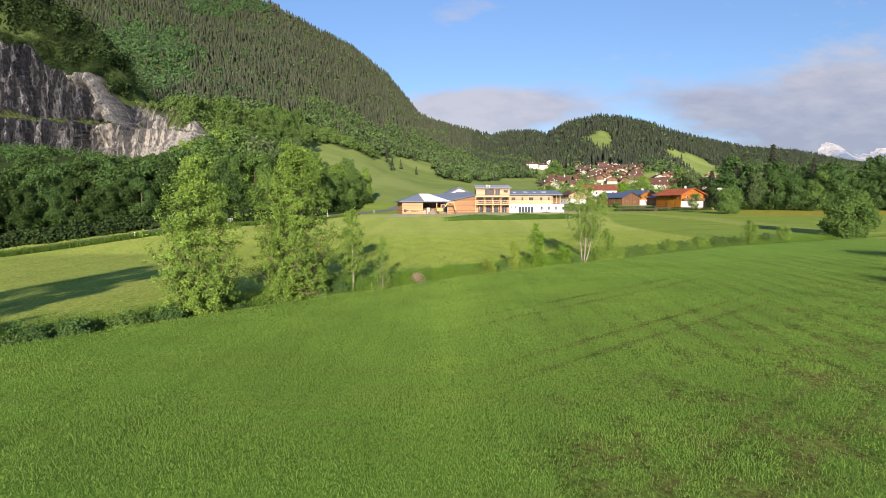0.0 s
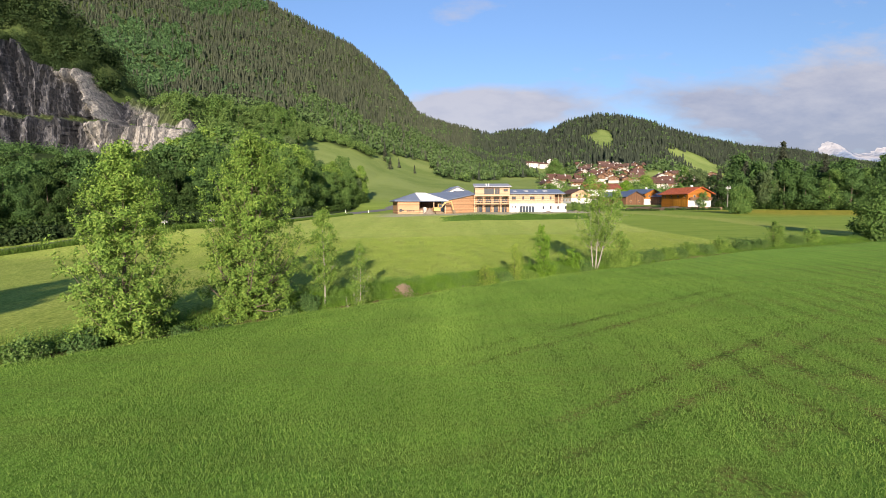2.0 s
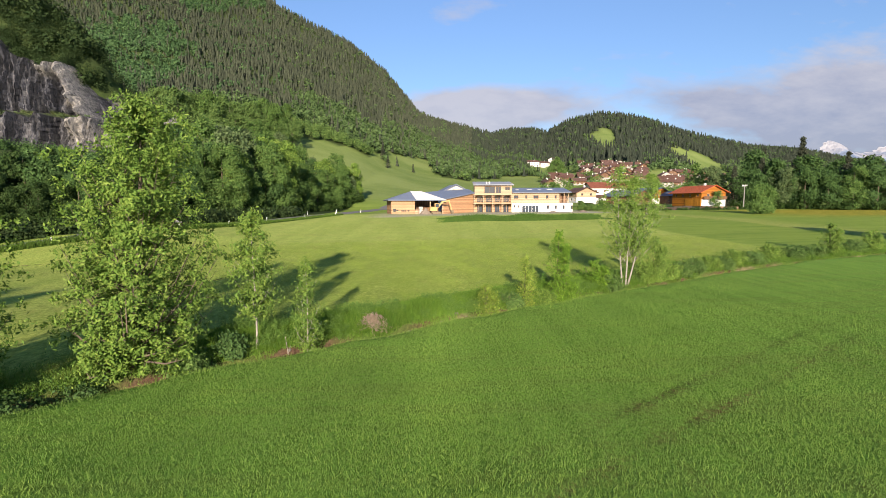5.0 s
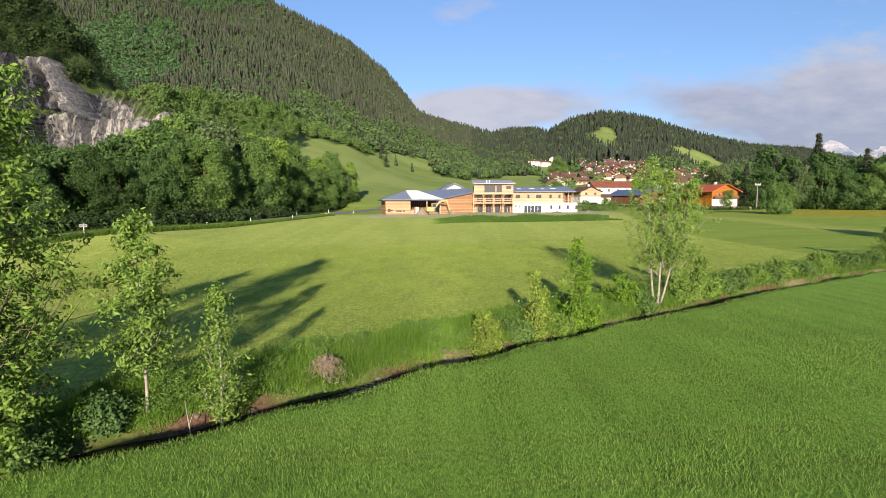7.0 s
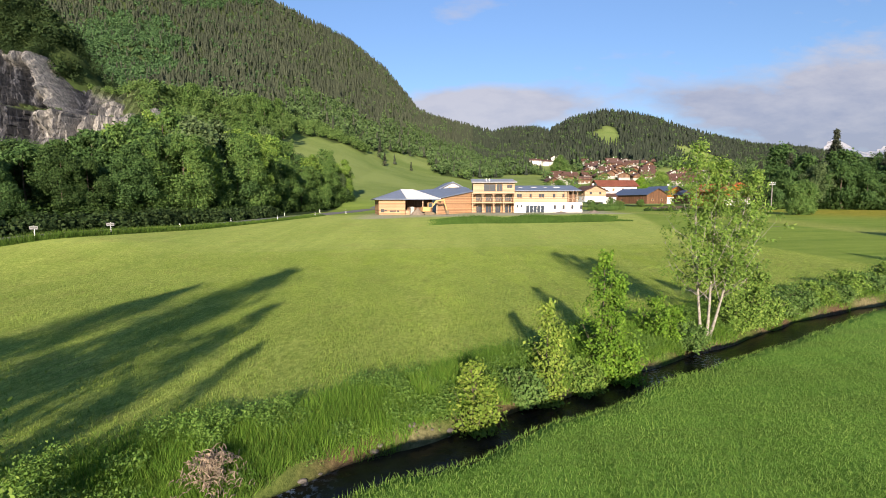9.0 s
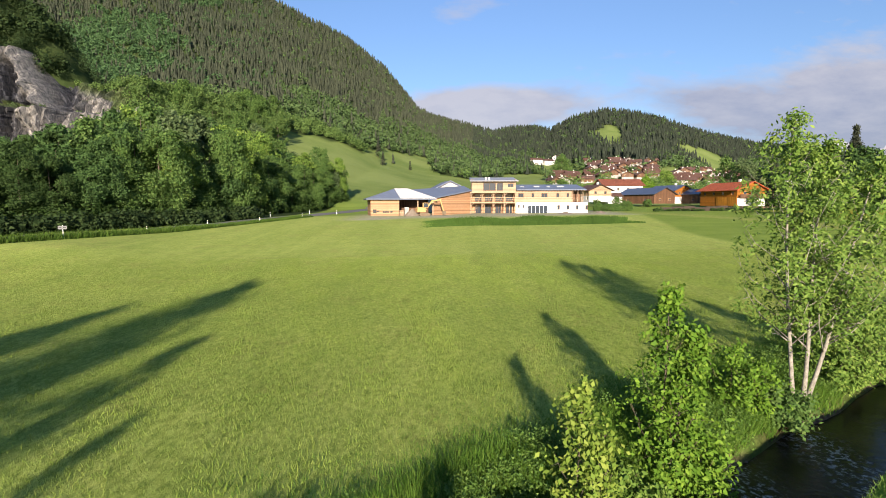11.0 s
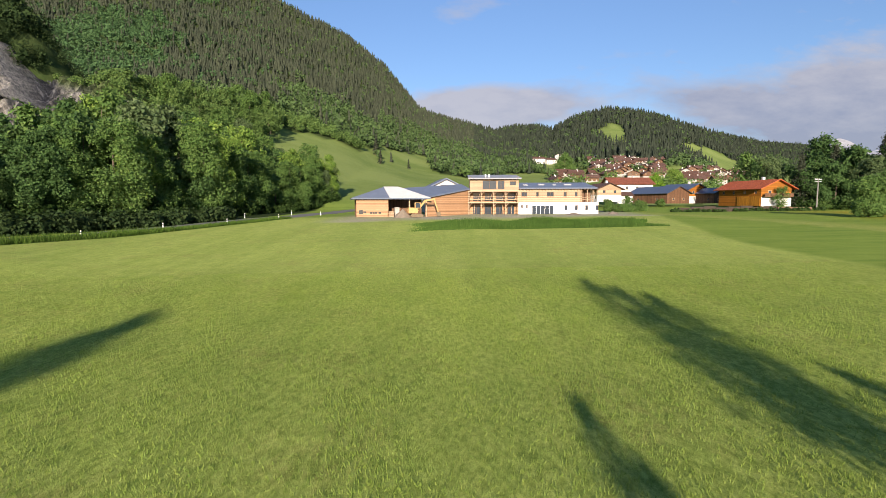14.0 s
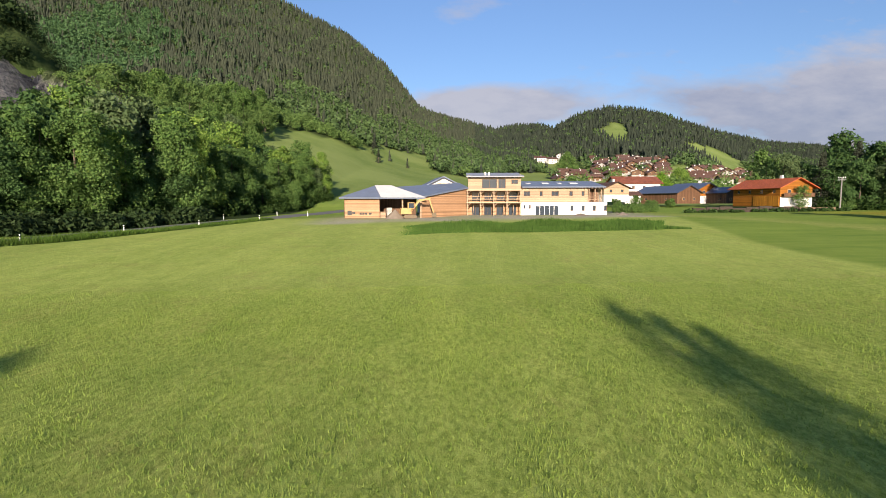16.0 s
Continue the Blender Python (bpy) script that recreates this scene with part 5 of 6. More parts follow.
def house(at, turn, w, d, h, roof_h, wall_mat, roof_mat, label, over=0.8, upper=None, rows=((1.0, 2.2),), cols=3, category="house", chimney=True, base=None, sink=0.8):
    """A gabled house, ridge along its local x; front at local -y."""
    x, y = at
    t = thing("house", label, category, pose(x, y, gz(x, y) - sink if base is None else base, 0, 0, turn))
    hw, hd = w / 2, d / 2
    split = h * 0.5 if upper else h
    holes = []
    for (a, b) in rows:
        for k in range(cols):
            cx = -hw + w * (k + 0.5) / cols
            holes.append((cx - 0.5, a, cx + 0.5, b))
    lowh = [q for q in holes if q[3] <= split + 0.01]
    uph = [q for q in holes if q[3] > split + 0.01]
    s = Shape().panel(-hw, 0, hw, split, -hd, 0.3, lowh).box(-hw, hd - 0.3, 0, hw, hd, split)
    s.box(-hw, -hd + 0.3, 0, -hw + 0.3, hd - 0.3, split).box(hw - 0.3, -hd + 0.3, 0, hw, hd - 0.3, split)
    part("wall", s, wall_mat, t)
    um = upper or wall_mat
    if upper:
        s = Shape().panel(-hw, split, hw, h, -hd - 0.03, 0.3, uph).box(-hw, hd - 0.3, split, hw, hd, h)
        s.box(-hw - 0.03, -hd + 0.27, split, -hw + 0.3, hd, h).box(hw - 0.3, -hd + 0.27, split, hw + 0.03, hd, h)
        part("upper_wall", s, um, t)
    for sx in (-hw, hw - 0.3):
        s = Shape().poly([(sx, -hd, h), (sx, hd, h), (sx, 0, h + roof_h), (sx + 0.3, -hd, h), (sx + 0.3, hd, h), (sx + 0.3, 0, h + roof_h)], [(0, 2, 1), (3, 4, 5), (0, 3, 5, 2), (1, 2, 5, 4), (0, 1, 4, 3)])
        part("gable", s, um, t)
    k = roof_h / hd
    for sgn in (-1, 1):
        r = Shape()
        pa, pb = (-hw - over, sgn * (hd + over), h - k * over + 0.14), (hw + over, sgn * (hd + over), h - k * over + 0.14)
        pc, pd = (hw + over, 0, h + roof_h + 0.14), (-hw - over, 0, h + roof_h + 0.14)
        r.slab(pa, pb, pc, pd, 0.16) if sgn < 0 else r.slab(pb, pa, pd, pc, 0.16)
        part("roof", r, roof_mat, t)
    for (a, b, c, e) in holes:
        window(t, a, b, c, e, -hd - (0.03 if e > split + 0.01 and upper else 0))
    for sx in (-1, 1):
        for (a, b) in rows[-1:]:
            for cy in (-hd * 0.45, hd * 0.45):
                q = Shape().box(sx * hw - 0.06, cy - 0.5, a, sx * hw + 0.06, cy + 0.5, b)
                wd = part("window", q, FRAME_WOOD, t)
                part("pane", Shape().box(sx * hw - 0.08, cy - 0.4, a + 0.1, sx * hw + 0.08, cy + 0.4, b - 0.1), GLASS, wd)
    if chimney:
        part("chimney", Shape().box(hw * 0.3, 0.2, h + roof_h * 0.6, hw * 0.3 + 0.6, 0.8, h + roof_h + 0.9), PLASTER, t)
    return t


# the new timber building: garage wing, hall, three-storey tower, white wing; local x runs along its front
BM = pose(-12.0, 151.0, 3.45, 0, 0, 12.0) @ Matrix.Diagonal((1, 1, 1.1, 1))
tb = thing("garage_building", "new larch-clad garage and hall with hipped blue-grey roofs", "building", BM)
TM = pose(11.3, 163.7, 3.4, 0, 0, -2.0) @ pose(-23.6, 0, 0) @ Matrix.Diagonal((1, 1, 1.1, 1))
th = thing("timber_building", "new timber and plaster house with balconies, still under construction", "building", TM)
# garage wing with a hipped roof and an open bay
s = Shape().panel(0.0, 0, 6.4, 3.5, 0, 0.3).box(0, 0.3, 0, 0.3, 12, 3.5).box(0.3, 11.7, 0, 14.4, 12, 3.5).box(6.1, 0.3, 0, 6.4, 12, 3.5)
part("wall", s, WOOD, tb, "orange larch cladding")
part("wall", Shape().box(6.4, 6.0, 0, 14.2, 6.3, 3.5), WOOD_DARK, tb, "dark back wall of the open bay")
for px_ in (10.6, 14.1):
    part("post", Shape().box(px_, 0.1, 0, px_ + 0.25, 0.35, 3.5), WOOD_PALE, tb)
s = Shape()
s.slab((-1.0, -1.0, 3.5), (15.0, -1.0, 3.5), (9.2, 6.0, 5.7), (6.0, 6.0, 5.7), 0.25)
s.slab((15.0, 13.0, 3.5), (-1.0, 13.0, 3.5), (6.0, 6.0, 5.7), (9.2, 6.0, 5.7), 0.25)
s.slab((-1.0, 13.0, 3.5), (-1.0, -1.0, 3.5), (6.0, 6.0, 5.7), (6.0, 6.02, 5.7), 0.25)
part("roof", s, ROOF_GREY, tb, "blue-grey hipped roof")
part("roof", Shape().slab((6.6, -1.02, 3.56), (15.0, -1.02, 3.56), (9.2, 6.0, 5.76), (6.0, 6.0, 5.76), 0.04), ROOF_PALE, tb, "pale membrane on the roof slope")
# hall: its wall runs back at a slant to the corner of the tower
s = Shape().poly([(14.4, 1.0, 0), (25.4, 8.3, 0), (25.4, 8.3, 5.3), (14.4, 1.0, 3.5), (14.2, 1.3, 0), (25.2, 8.6, 0), (25.2, 8.6, 5.3), (14.2, 1.3, 3.5)], [(0, 1, 2, 3), (7, 6, 5, 4), (0, 4, 5, 1), (3, 2, 6, 7), (0, 3, 7, 4), (1, 5, 6, 2)])
part("wall", s, WOOD, tb)
part("roof", Shape().slab((14.2, 0.2, 3.65), (25.5, 7.6, 5.5), (25.5, 16.0, 6.7), (10.0, 12.0, 5.6), 0.22), ROOF_GREY, tb)
# white gabled annex behind
s = Shape().poly([(17.5, 18, 0), (27, 18, 0), (27, 18, 5.8), (22.2, 18, 7.9), (17.5, 18, 5.8), (17.5, 26, 0), (27, 26, 0), (27, 26, 5.8), (22.2, 26, 7.9), (17.5, 26, 5.8)], [(0, 1, 2, 3, 4), (9, 8, 7, 6, 5), (0, 4, 9, 5), (1, 6, 7, 2)])
part("wall", s, PLASTER, tb, "white plastered annex")
part("roof", Shape().slab((16.7, 17, 5.6), (22.2, 17, 8.05), (22.2, 27, 8.05), (16.7, 27, 5.6), 0.2).slab((22.2, 17, 8.05), (27.8, 17, 5.6), (27.8, 27, 5.6), (22.2, 27, 8.05), 0.2), ROOF_GREY, tb)
window(tb, 20.9, 5.2, 23.5, 6.6, 17.85, 1)
# tower
T0, T1 = 23.6, 34.6
lv = (2.75, 5.05, 7.35)
holes = [(T0 + 0.8 + k * 2.6, 0.2, T0 + 2.4 + k * 2.6, 2.3) for k in range(4)] + [(T0 + 0.8 + k * 2.6, 2.95, T0 + 2.6 + k * 2.6, 4.7) for k in range(4)]
part("wall", Shape().panel(T0, 0, T1, lv[1], 1.8, 0.3, holes).box(T0, 2.1, 0, T0 + .3, 11, lv[1]).box(T1 - .3, 2.1, 0, T1, 11, lv[1]).box(T0, 11, 0, T1, 11.3, 8.4), WOOD, th)
for (a, b, c, d) in holes:
    window(th, a, b, c, d, 1.8, 1, WOOD_DARK)
top_holes = [(T0 + 2.9, 5.4, T0 + 6.0, 7.15), (T0 + 6.3, 5.4, T0 + 7.8, 7.15), (T0 + 9.0, 6.2, T0 + 10.4, 7.0)]
part("wall", Shape().panel(T0, lv[1], T1, lv[2], 0.6, 0.3, top_holes).box(T0, 0.9, lv[1], T0 + .3, 11, lv[2] + .6).box(T1 - .3, 0.9, lv[1], T1, 11, lv[2] + .6), WOOD_PALE, th, "pale timber upper storey")
for (a, b, c, d) in top_holes:
    window(th, a, b, c, d, 0.6, 1, WOOD_DARK)
part("roof", Shape().slab((T0 - .4, -0.6, lv[2] + 0.3), (T1 + .5, -0.6, lv[2] + 0.3), (T1 + .5, 12.0, 8.9), (T0 - .4, 12.0, 8.9), 0.2), ROOF_TOWER, th, "pale grey tower roof")
for k in range(14):
    rx = T0 - 0.2 + k * (T1 - T0 + 0.5) / 13
    part("rafter", Shape().box(rx - 0.06, -0.5, lv[2] + 0.0, rx + 0.06, 0.8, lv[2] + 0.13), WOOD_PALE, th)
for zf in (lv[0], lv[1]):
    part("balcony_deck", Shape().box(T0 - 0.4, -1.4, zf - 0.2, T1, 1.8, zf), WOOD_PALE, th)
for k in range(5):
    px_ = T0 - 0.3 + k * (T1 - T0 - 0.1) / 4
    part("post", Shape().box(px_, -1.35, 0, px_ + 0.2, -1.15, lv[1] - 0.2), WOOD_PALE, th)
    for zf in (lv[0], lv[1]):
        if k < 4:
            part("brace", Shape().tube([(px_ + 0.1, -1.25, zf - 0.9), (px_ + 0.8, -1.25, zf - 0.2)], [0.07, 0.07], 4), WOOD_PALE, th)
for k in range(8):
    px_ = T0 + 0.3 + k * 1.36
    part("strut", Shape().tube([(px_, -0.2 - 0.2 * (k % 3), lv[0]), (px_ + (0.7 if k % 2 else -0.5), -0.9, lv[1] - 0.25)], [0.06, 0.06], 4), WOOD_PALE, th)
for k in range(5):
    px_ = T0 + 1.0 + k * 2.1
    part("strut", Shape().tube([(px_, 0.9, 0.0), (px_ + 0.15, 0.4, lv[0] - 0.2)], [0.07, 0.07], 4), WOOD_PALE, th)
for vx_ in (T0 + 3.6, T0 + 4.4):
    part("roof_vent", Shape().tube([(vx_, 2.0, lv[2] + 0.5), (vx_, 2.0, lv[2] + 1.15)], [0.16, 0.2], 8), PLASTER, th, "small white roof vent")
for zr in (lv[0] + 0.5, lv[0] + 1.0):
    part("rail", Shape().box(T0 - 0.35, -1.33, zr, T1, -1.22, zr + 0.12), WOOD_PALE, th)
# white wing
W0, W1 = 34.6, 51.3
gh = [(W0 + 0.6, 1.5, W0 + 0.95, 2.2), (W0 + 1.7, 1.5, W0 + 2.05, 2.2), (W0 + 3.0, 0.15, W0 + 7.9, 2.1)] + [(W0 + 10.3 + k * 2.3, 1.1, W0 + 10.9 + k * 2.3, 2.1) for k in range(4)]
part("wall", Shape().panel(W0, 0, W1, 2.75, 0.4, 0.3, gh).box(W1 - .3, .7, 0, W1, 10, 2.75).box(W0, 10, 0, W1, 10.3, 6.6), PLASTER, th, "white plastered ground floor")
for j, (a, b, c, d) in enumerate(gh):
    window(th, a, b, c, d, 0.4, 4 if j == 2 else 0, METAL if j == 2 else WOOD_DARK)
uh = [(W0 + 0.6, 3.9, W0 + 1.9, 4.8), (W0 + 3.9, 3.9, W0 + 4.5, 4.8), (W0 + 6.3, 3.9, W0 + 7.8, 4.8), (W0 + 10.0, 3.9, W0 + 10.7, 4.8), (W0 + 12.5, 3.9, W0 + 13.1, 4.8)]
part("wall", Shape().panel(W0, 2.75, W1 - 2.9, 5.4, 0.36, 0.3, uh).box(W1 - 3.2, 0.66, 2.75, W1 - 2.9, 2.6, 5.5).box(W1 - .35, 2.6, 2.75, W1, 10, 5.6), WOOD_PALE, th, "pale timber upper storey")
for (a, b, c, d) in uh:
    window(th, a, b, c, d, 0.36, 1 if c - a > 1 else 0, WOOD_DARK)
part("roof", Shape().slab((W0 + .05, -0.7, 5.65), (W1 + .5, -0.7, 5.65), (W1 + .5, 11, 7.1), (W0 + .05, 11, 7.1), 0.2), ROOF_GREY, th, "grey-blue roof of the white wing")
for k, (a, b) in enumerate(((1.6, 2.6), (5.0, 6.4), (8.4, 9.2), (11.0, 12.6))):
    zq = 5.65 + 1.45 * (5.6 + 0.4 * (k % 2)) / 11.7
    part("skylight", Shape().slab((W0 + a, 4.6, zq + 0.02), (W0 + b, 4.6, zq + 0.02), (W0 + b, 6.4, zq + 0.26), (W0 + a, 6.4, zq + 0.26), 0.08), ROOF_PALE, th, "pale skylight sheet")
# open corner balcony at the end of the white wing
# Dark boards put the recess's shade into the back wall's colour.
part("balcony_back", Shape().box(W1 - 2.9, 2.6, 2.75, W1 - 0.35, 2.8, 5.5), WOOD_DARK, th, "shaded back wall of the corner balcony")
for px_ in (W1 - 2.75, W1 - 1.5, W1 - 0.25):
    part("post", Shape().box(px_, 0.42, 2.75, px_ + 0.18, 0.6, 5.45), WOOD_PALE, th)
for zr in (3.2, 3.65):
    part("rail", Shape().box(W1 - 2.75, 0.44, zr, W1 - 0.1, 0.54, zr + 0.1), WOOD_PALE, th)
for k in range(24):
    rx = W0 + 0.3 + k * (W1 - W0) / 23.5
    part("rafter", Shape().box(rx - 0.06, -0.6, 5.28, rx + 0.06, 0.35, 5.44), WOOD_PALE, th)

# neighbours
fh = house((89.0, 186.6), -80, 15, 8.8, 4.8, 2.0, WOOD_ORANGE, TILE_BRIGHT, "orange timber farmhouse with a red tiled roof", 1.1, None, ((3.2, 4.1),), 4, "farmhouse", base=5.3)
part("plaster_panel", Shape().box(7.505, -4.35, 0, 7.56, 4.4, 2.3), PLASTER, fh, "white plastered lower gable")
for k in range(2):
    part("barn_door", Shape().box(-0.4 + k * 3.9, -4.52, 0.1, 3.4 + k * 3.9, -4.41, 2.6), WOOD_DOOR, fh, "wide orange boarded door")
part("balcony", Shape().box(7.5, -4.2, 2.35, 8.5, 4.2, 2.5).box(8.38, -4.2, 2.5, 8.5, 4.2, 3.3), WOOD_DARK, fh, "dark timber balcony across the gable")
house((77.1, 218.8), -65, 16, 10, 3.4, 2.1, WOOD_DARK, SOLAR, "dark timber barn with a blue solar roof", 0.8, None, ((1.0, 1.8),), 2, "barn", False, base=6.0)
house((91.0, 231.0), -65, 12, 9, 5.0, 1.8, PLASTER, SOLAR, "white and timber house with a blue solar roof", 0.9, WOOD_ORANGE, ((0.8, 1.9), (3.2, 4.3)), 3, base=6.0)
house((78.5, 252.0), 4, 16.5, 10, 5.8, 2.4, PLASTER, TILE, "long white house with a red tiled roof", 0.9, None, ((0.9, 2.1), (3.4, 4.6)), 4, base=8.0)
house((55.5, 210.0), -78, 9, 8, 4.0, 1.7, PLASTER, TILE_BROWN, "timber gabled house with a brown roof", 0.9, WOOD_PALE, ((0.8, 1.8), (2.6, 3.6)), 3, base=6.6)
house((62.0, 212.0), 5, 6, 5, 2.6, 1.0, PLASTER, TILE_BROWN, "small white outbuilding with a brown roof", 0.5, None, ((0.9, 1.8),), 2, "shed", False, base=6.0)
house((97.0, 224.0), -70, 10, 7, 3.6, 1.6, WOOD_DARK, ROOF_GREY, "dark timber shed with a grey roof", 0.7, None, ((1.0, 1.8),), 2, "shed", False, base=6.0)

# village on the slope
rng = np.random.default_rng(21)
placed = []
for u0, u1, e0, e1, want in ((0.275, 0.39, 0.040, 0.072, 48), (0.42, 0.55, 0.030, 0.056, 30), (0.2, 0.27, 0.030, 0.048, 8)):
    tries = got = 0
    while got < want and tries < 6000:
        tries += 1
        y = rng.uniform(330, 620)
        u = rng.uniform(u0, u1)
        x = u * y
        e = (gz(x, y) - 6.2) / y
        if not e0 < e < e1 or any((x - a) ** 2 + (y - b) ** 2 < 120 for a, b in placed):
            continue
        placed.append((x, y))
        got += 1
        k = len(placed)
        house((x, y), rng.choice([5, 95, -15, 70]) + rng.uniform(-8, 8), rng.uniform(7.5, 11), rng.uniform(6.5, 8.5), rng.uniform(3.6, 4.6), rng.uniform(1.7, 2.3), PLASTER_OLD, TILE_VILLAGE if k % 2 else TILE_BROWN,
              "white village house with a tiled roof on the slope" if k % 2 else "village house with dark timber and a brown roof", 1.3, WOOD_DARK if k % 3 else None, ((0.9, 2.1), (3.0, 4.0)), 3, sink=0.5)
for k, u in enumerate((0.178, 0.2, 0.222)):
    y = 640 + 10 * k
    house((u * y, y), 5 + 20 * k, 14, 10, 6.0, 2.2, PLASTER, TILE_BROWN, "white hillside house above the village", 0.9, None, ((0.9, 2.1), (3.6, 4.8)), 4, sink=0.8)

# ---- grass ----
GRASS_CROP = leaf_mat("crop_grass", (0.10, 0.195, 0.04), (0.165, 0.285, 0.062), (0.255, 0.37, 0.095), 0.65, 0.4, 0.25)
GRASS_MOWN = leaf_mat("mown_grass", (0.135, 0.22, 0.042), (0.20, 0.285, 0.06), (0.285, 0.355, 0.095), 0.7, 0.35, 0.25)
GRASS_VERGE = leaf_mat("verge_grass", (0.05, 0.125, 0.018), (0.10, 0.205, 0.03), (0.19, 0.295, 0.055), 0.6, 0.35)

GRASS_ROAD = leaf_mat("roadside_blades", (0.035, 0.08, 0.014), (0.065, 0.125, 0.022), (0.12, 0.18, 0.04), 0.8, 0.25)
GRASS_TALL = leaf_mat("uncut_grass", (0.04, 0.092, 0.018), (0.06, 0.122, 0.026), (0.085, 0.15, 0.038), 0.8, 0.25)


def blades(name, label, mat, x, y, h, w, rng, lean=0.35):
    """One upright three-cornered blade at each place."""
    n = len(x)
    z = ground(x, y) - 0.02
    a = rng.uniform(0, 2 * math.pi, n)
    dx_, dy_ = np.cos(a) * w, np.sin(a) * w
    b = rng.uniform(0, 2 * math.pi, n)
    lx, ly = np.cos(b) * h * lean * rng.uniform(0, 1, n), np.sin(b) * h * lean * rng.uniform(0, 1, n)
    v = np.stack([np.stack([x - dx_, y - dy_, z], -1), np.stack([x + dx_, y + dy_, z], -1), np.stack([x + lx, y + ly, z + h], -1)], 1).reshape(-1, 3)
    return tagged(new(name, mesh_np(name, v, np.arange(3 * n).reshape(-1, 3), (mat,))), label, "grass", kind="stuff")


rng = np.random.default_rng(31)
N = 3300000
x, y = rng.uniform(-26, 60, N), rng.uniform(9, 73, N)
o = brook_off(x, y)
p = np.clip(12 / np.maximum(12, np.abs(x - 3) * 1.3), 0.2, 1) * np.clip(26 / np.maximum(y, 26), 0.4, 1)
rowv = 0.5 + 0.5 * wob(x * 0.79 + y * 0.62, (y * 0.79 - x * 0.62) * 9, 6.0, 5.0)
edge_fade = np.clip((0.95 * y + 5 - np.abs(x)) / 7, 0, 1) * np.clip((y - 9) / 3 + 0.4, 0, 1)
k = (o < -1.72) & (rng.uniform(0, 1, N) < p * edge_fade * 1.3 * (0.7 + 0.3 * rowv) * (1 - 0.85 * thin_crop(x, y)))
x, y, o = x[k], y[k], o[k]
h = rng.uniform(0.05, 0.125, len(x)) * np.where(o > -2.3, 1.35, 1.0) * (1 + 0.25 * wob(x, y, 3.0, 1.0))
blades("crop_grass", "dense fresh green grass of the near field", GRASS_CROP, x, y, h, rng.uniform(0.006, 0.014, len(x)), rng, 0.95)

N = 1500000
x, y = rng.uniform(-48, 44, N), np.concatenate([rng.uniform(42, 92, N * 3 // 4), rng.uniform(42, 122, N - N * 3 // 4)])
o = brook_off(x, y)
p = np.clip(1.5 - (y - 60) / 50, 0.15, 1.5) * np.clip(16 / np.maximum(np.abs(x - 6), 16), 0.25, 1) * (0.85 + 0.3 * wob(x, y * 0.3, 1.6, 2.0)) * (0.85 + 0.35 * wob(x + 0.08 * y, y * 0.1, 1.1, 3.0))
k = (x < np.interp(y, [60, 88, 104, 114, 152], [41, 39, 38, 39.5, 48.9])) & (o > 2.4) & (np.abs(x - 4) < 0.95 * (y - 28)) & (rng.uniform(0, 1, N) < p * 0.46)
x, y = x[k], y[k]
blades("meadow_grass", "short mown meadow grass, yellow-green in the low sun", GRASS_MOWN, x, y, rng.uniform(0.05, 0.13, len(x)) * (1 + 0.3 * wob(x, y * 0.4, 0.9, 5.0)), rng.uniform(0.010, 0.019, len(x)) * np.interp(y, [58, 80, 122], [1.0, 1.3, 1.6]), rng, 0.7)

N = 300000
x = np.concatenate([rng.uniform(-30, 66, N // 3), rng.uniform(-10, 24, N - N // 3)])
o = rng.uniform(1.1, 6.6, N)
sl = (brook(x + 1.0) - brook(x - 1.0)) / 2
y = brook(x) + o * np.sqrt(1 + sl * sl)
k = (rng.uniform(0, 1, N) < 1.05 - sstep(o + 0.9 * wob(x, y, 4.0), 2.2, 5.6)) & (o > 1.42 + 0.28 * wob(x, y, 1.1))
x, y, o = x[k], y[k], o[k]
h = rng.uniform(0.14, 0.5, len(x)) * (1 + 0.35 * wob(x, y, 1.7, 2.0)) * np.interp(o, [1.1, 1.7, 3.0, 4.4, 6.4], [0.8, 1.05, 0.95, 0.5, 0.25])
blades("verge_grass", "tall rank grass and herbs along the brook banks", GRASS_VERGE, x, y, h, rng.uniform(0.006, 0.015, len(x)), rng, 0.9)

# uncut strip in front of the building site
N = 90000
x, y = rng.uniform(-8, 42, N), rng.uniform(118, 140, N)
t_ = (x + 8) / 50
k = (y > 121 + 4.5 * t_ + 1.2 * wob(x, y, 5.0)) & (y < 133 + 4 * t_ + wob(x, y, 6.0)) & (x < 38 + wob(x, y, 4.0) * 2)
x, y = x[k], y[k]
blades("tall_grass_strip", "strip of tall uncut dark green grass before the building", GRASS_TALL, x, y, rng.uniform(0.5, 1.1, len(x)) * (0.75 + 0.5 * wob(x, y, 3.5)) * sstep(x, -1, 8) * np.where(y < 124 + 4.5 * t_[k], 0.6, 1.0), rng.uniform(0.03, 0.07, len(x)), rng, 0.5)

# rough grass along the near side of the road
N = 30000
y = rng.uniform(72, 150, N)
x = np.interp(y, [60, 96, 114.5, 122.5, 131, 141, 151], [-82, -47.5, -38.8, -36.5, -33.2, -29.6, -26.6]) + rng.uniform(-1.2, 2.4, N)
blades("roadside_grass", "rough uncut grass beside the road", GRASS_ROAD, x, y, rng.uniform(0.25, 0.8, N) * np.interp(y, [92, 118, 128], [1.5, 1.2, 0.8]), rng.uniform(0.02, 0.05, N), rng, 0.6)

# leafy herbs and nettles on the banks
N = 12000
x = np.concatenate([rng.uniform(-30, 66, N // 2), rng.uniform(-10, 22, N // 2)])
o = rng.uniform(1.4, 4.0, N)
sl = (brook(x + 1.0) - brook(x - 1.0)) / 2
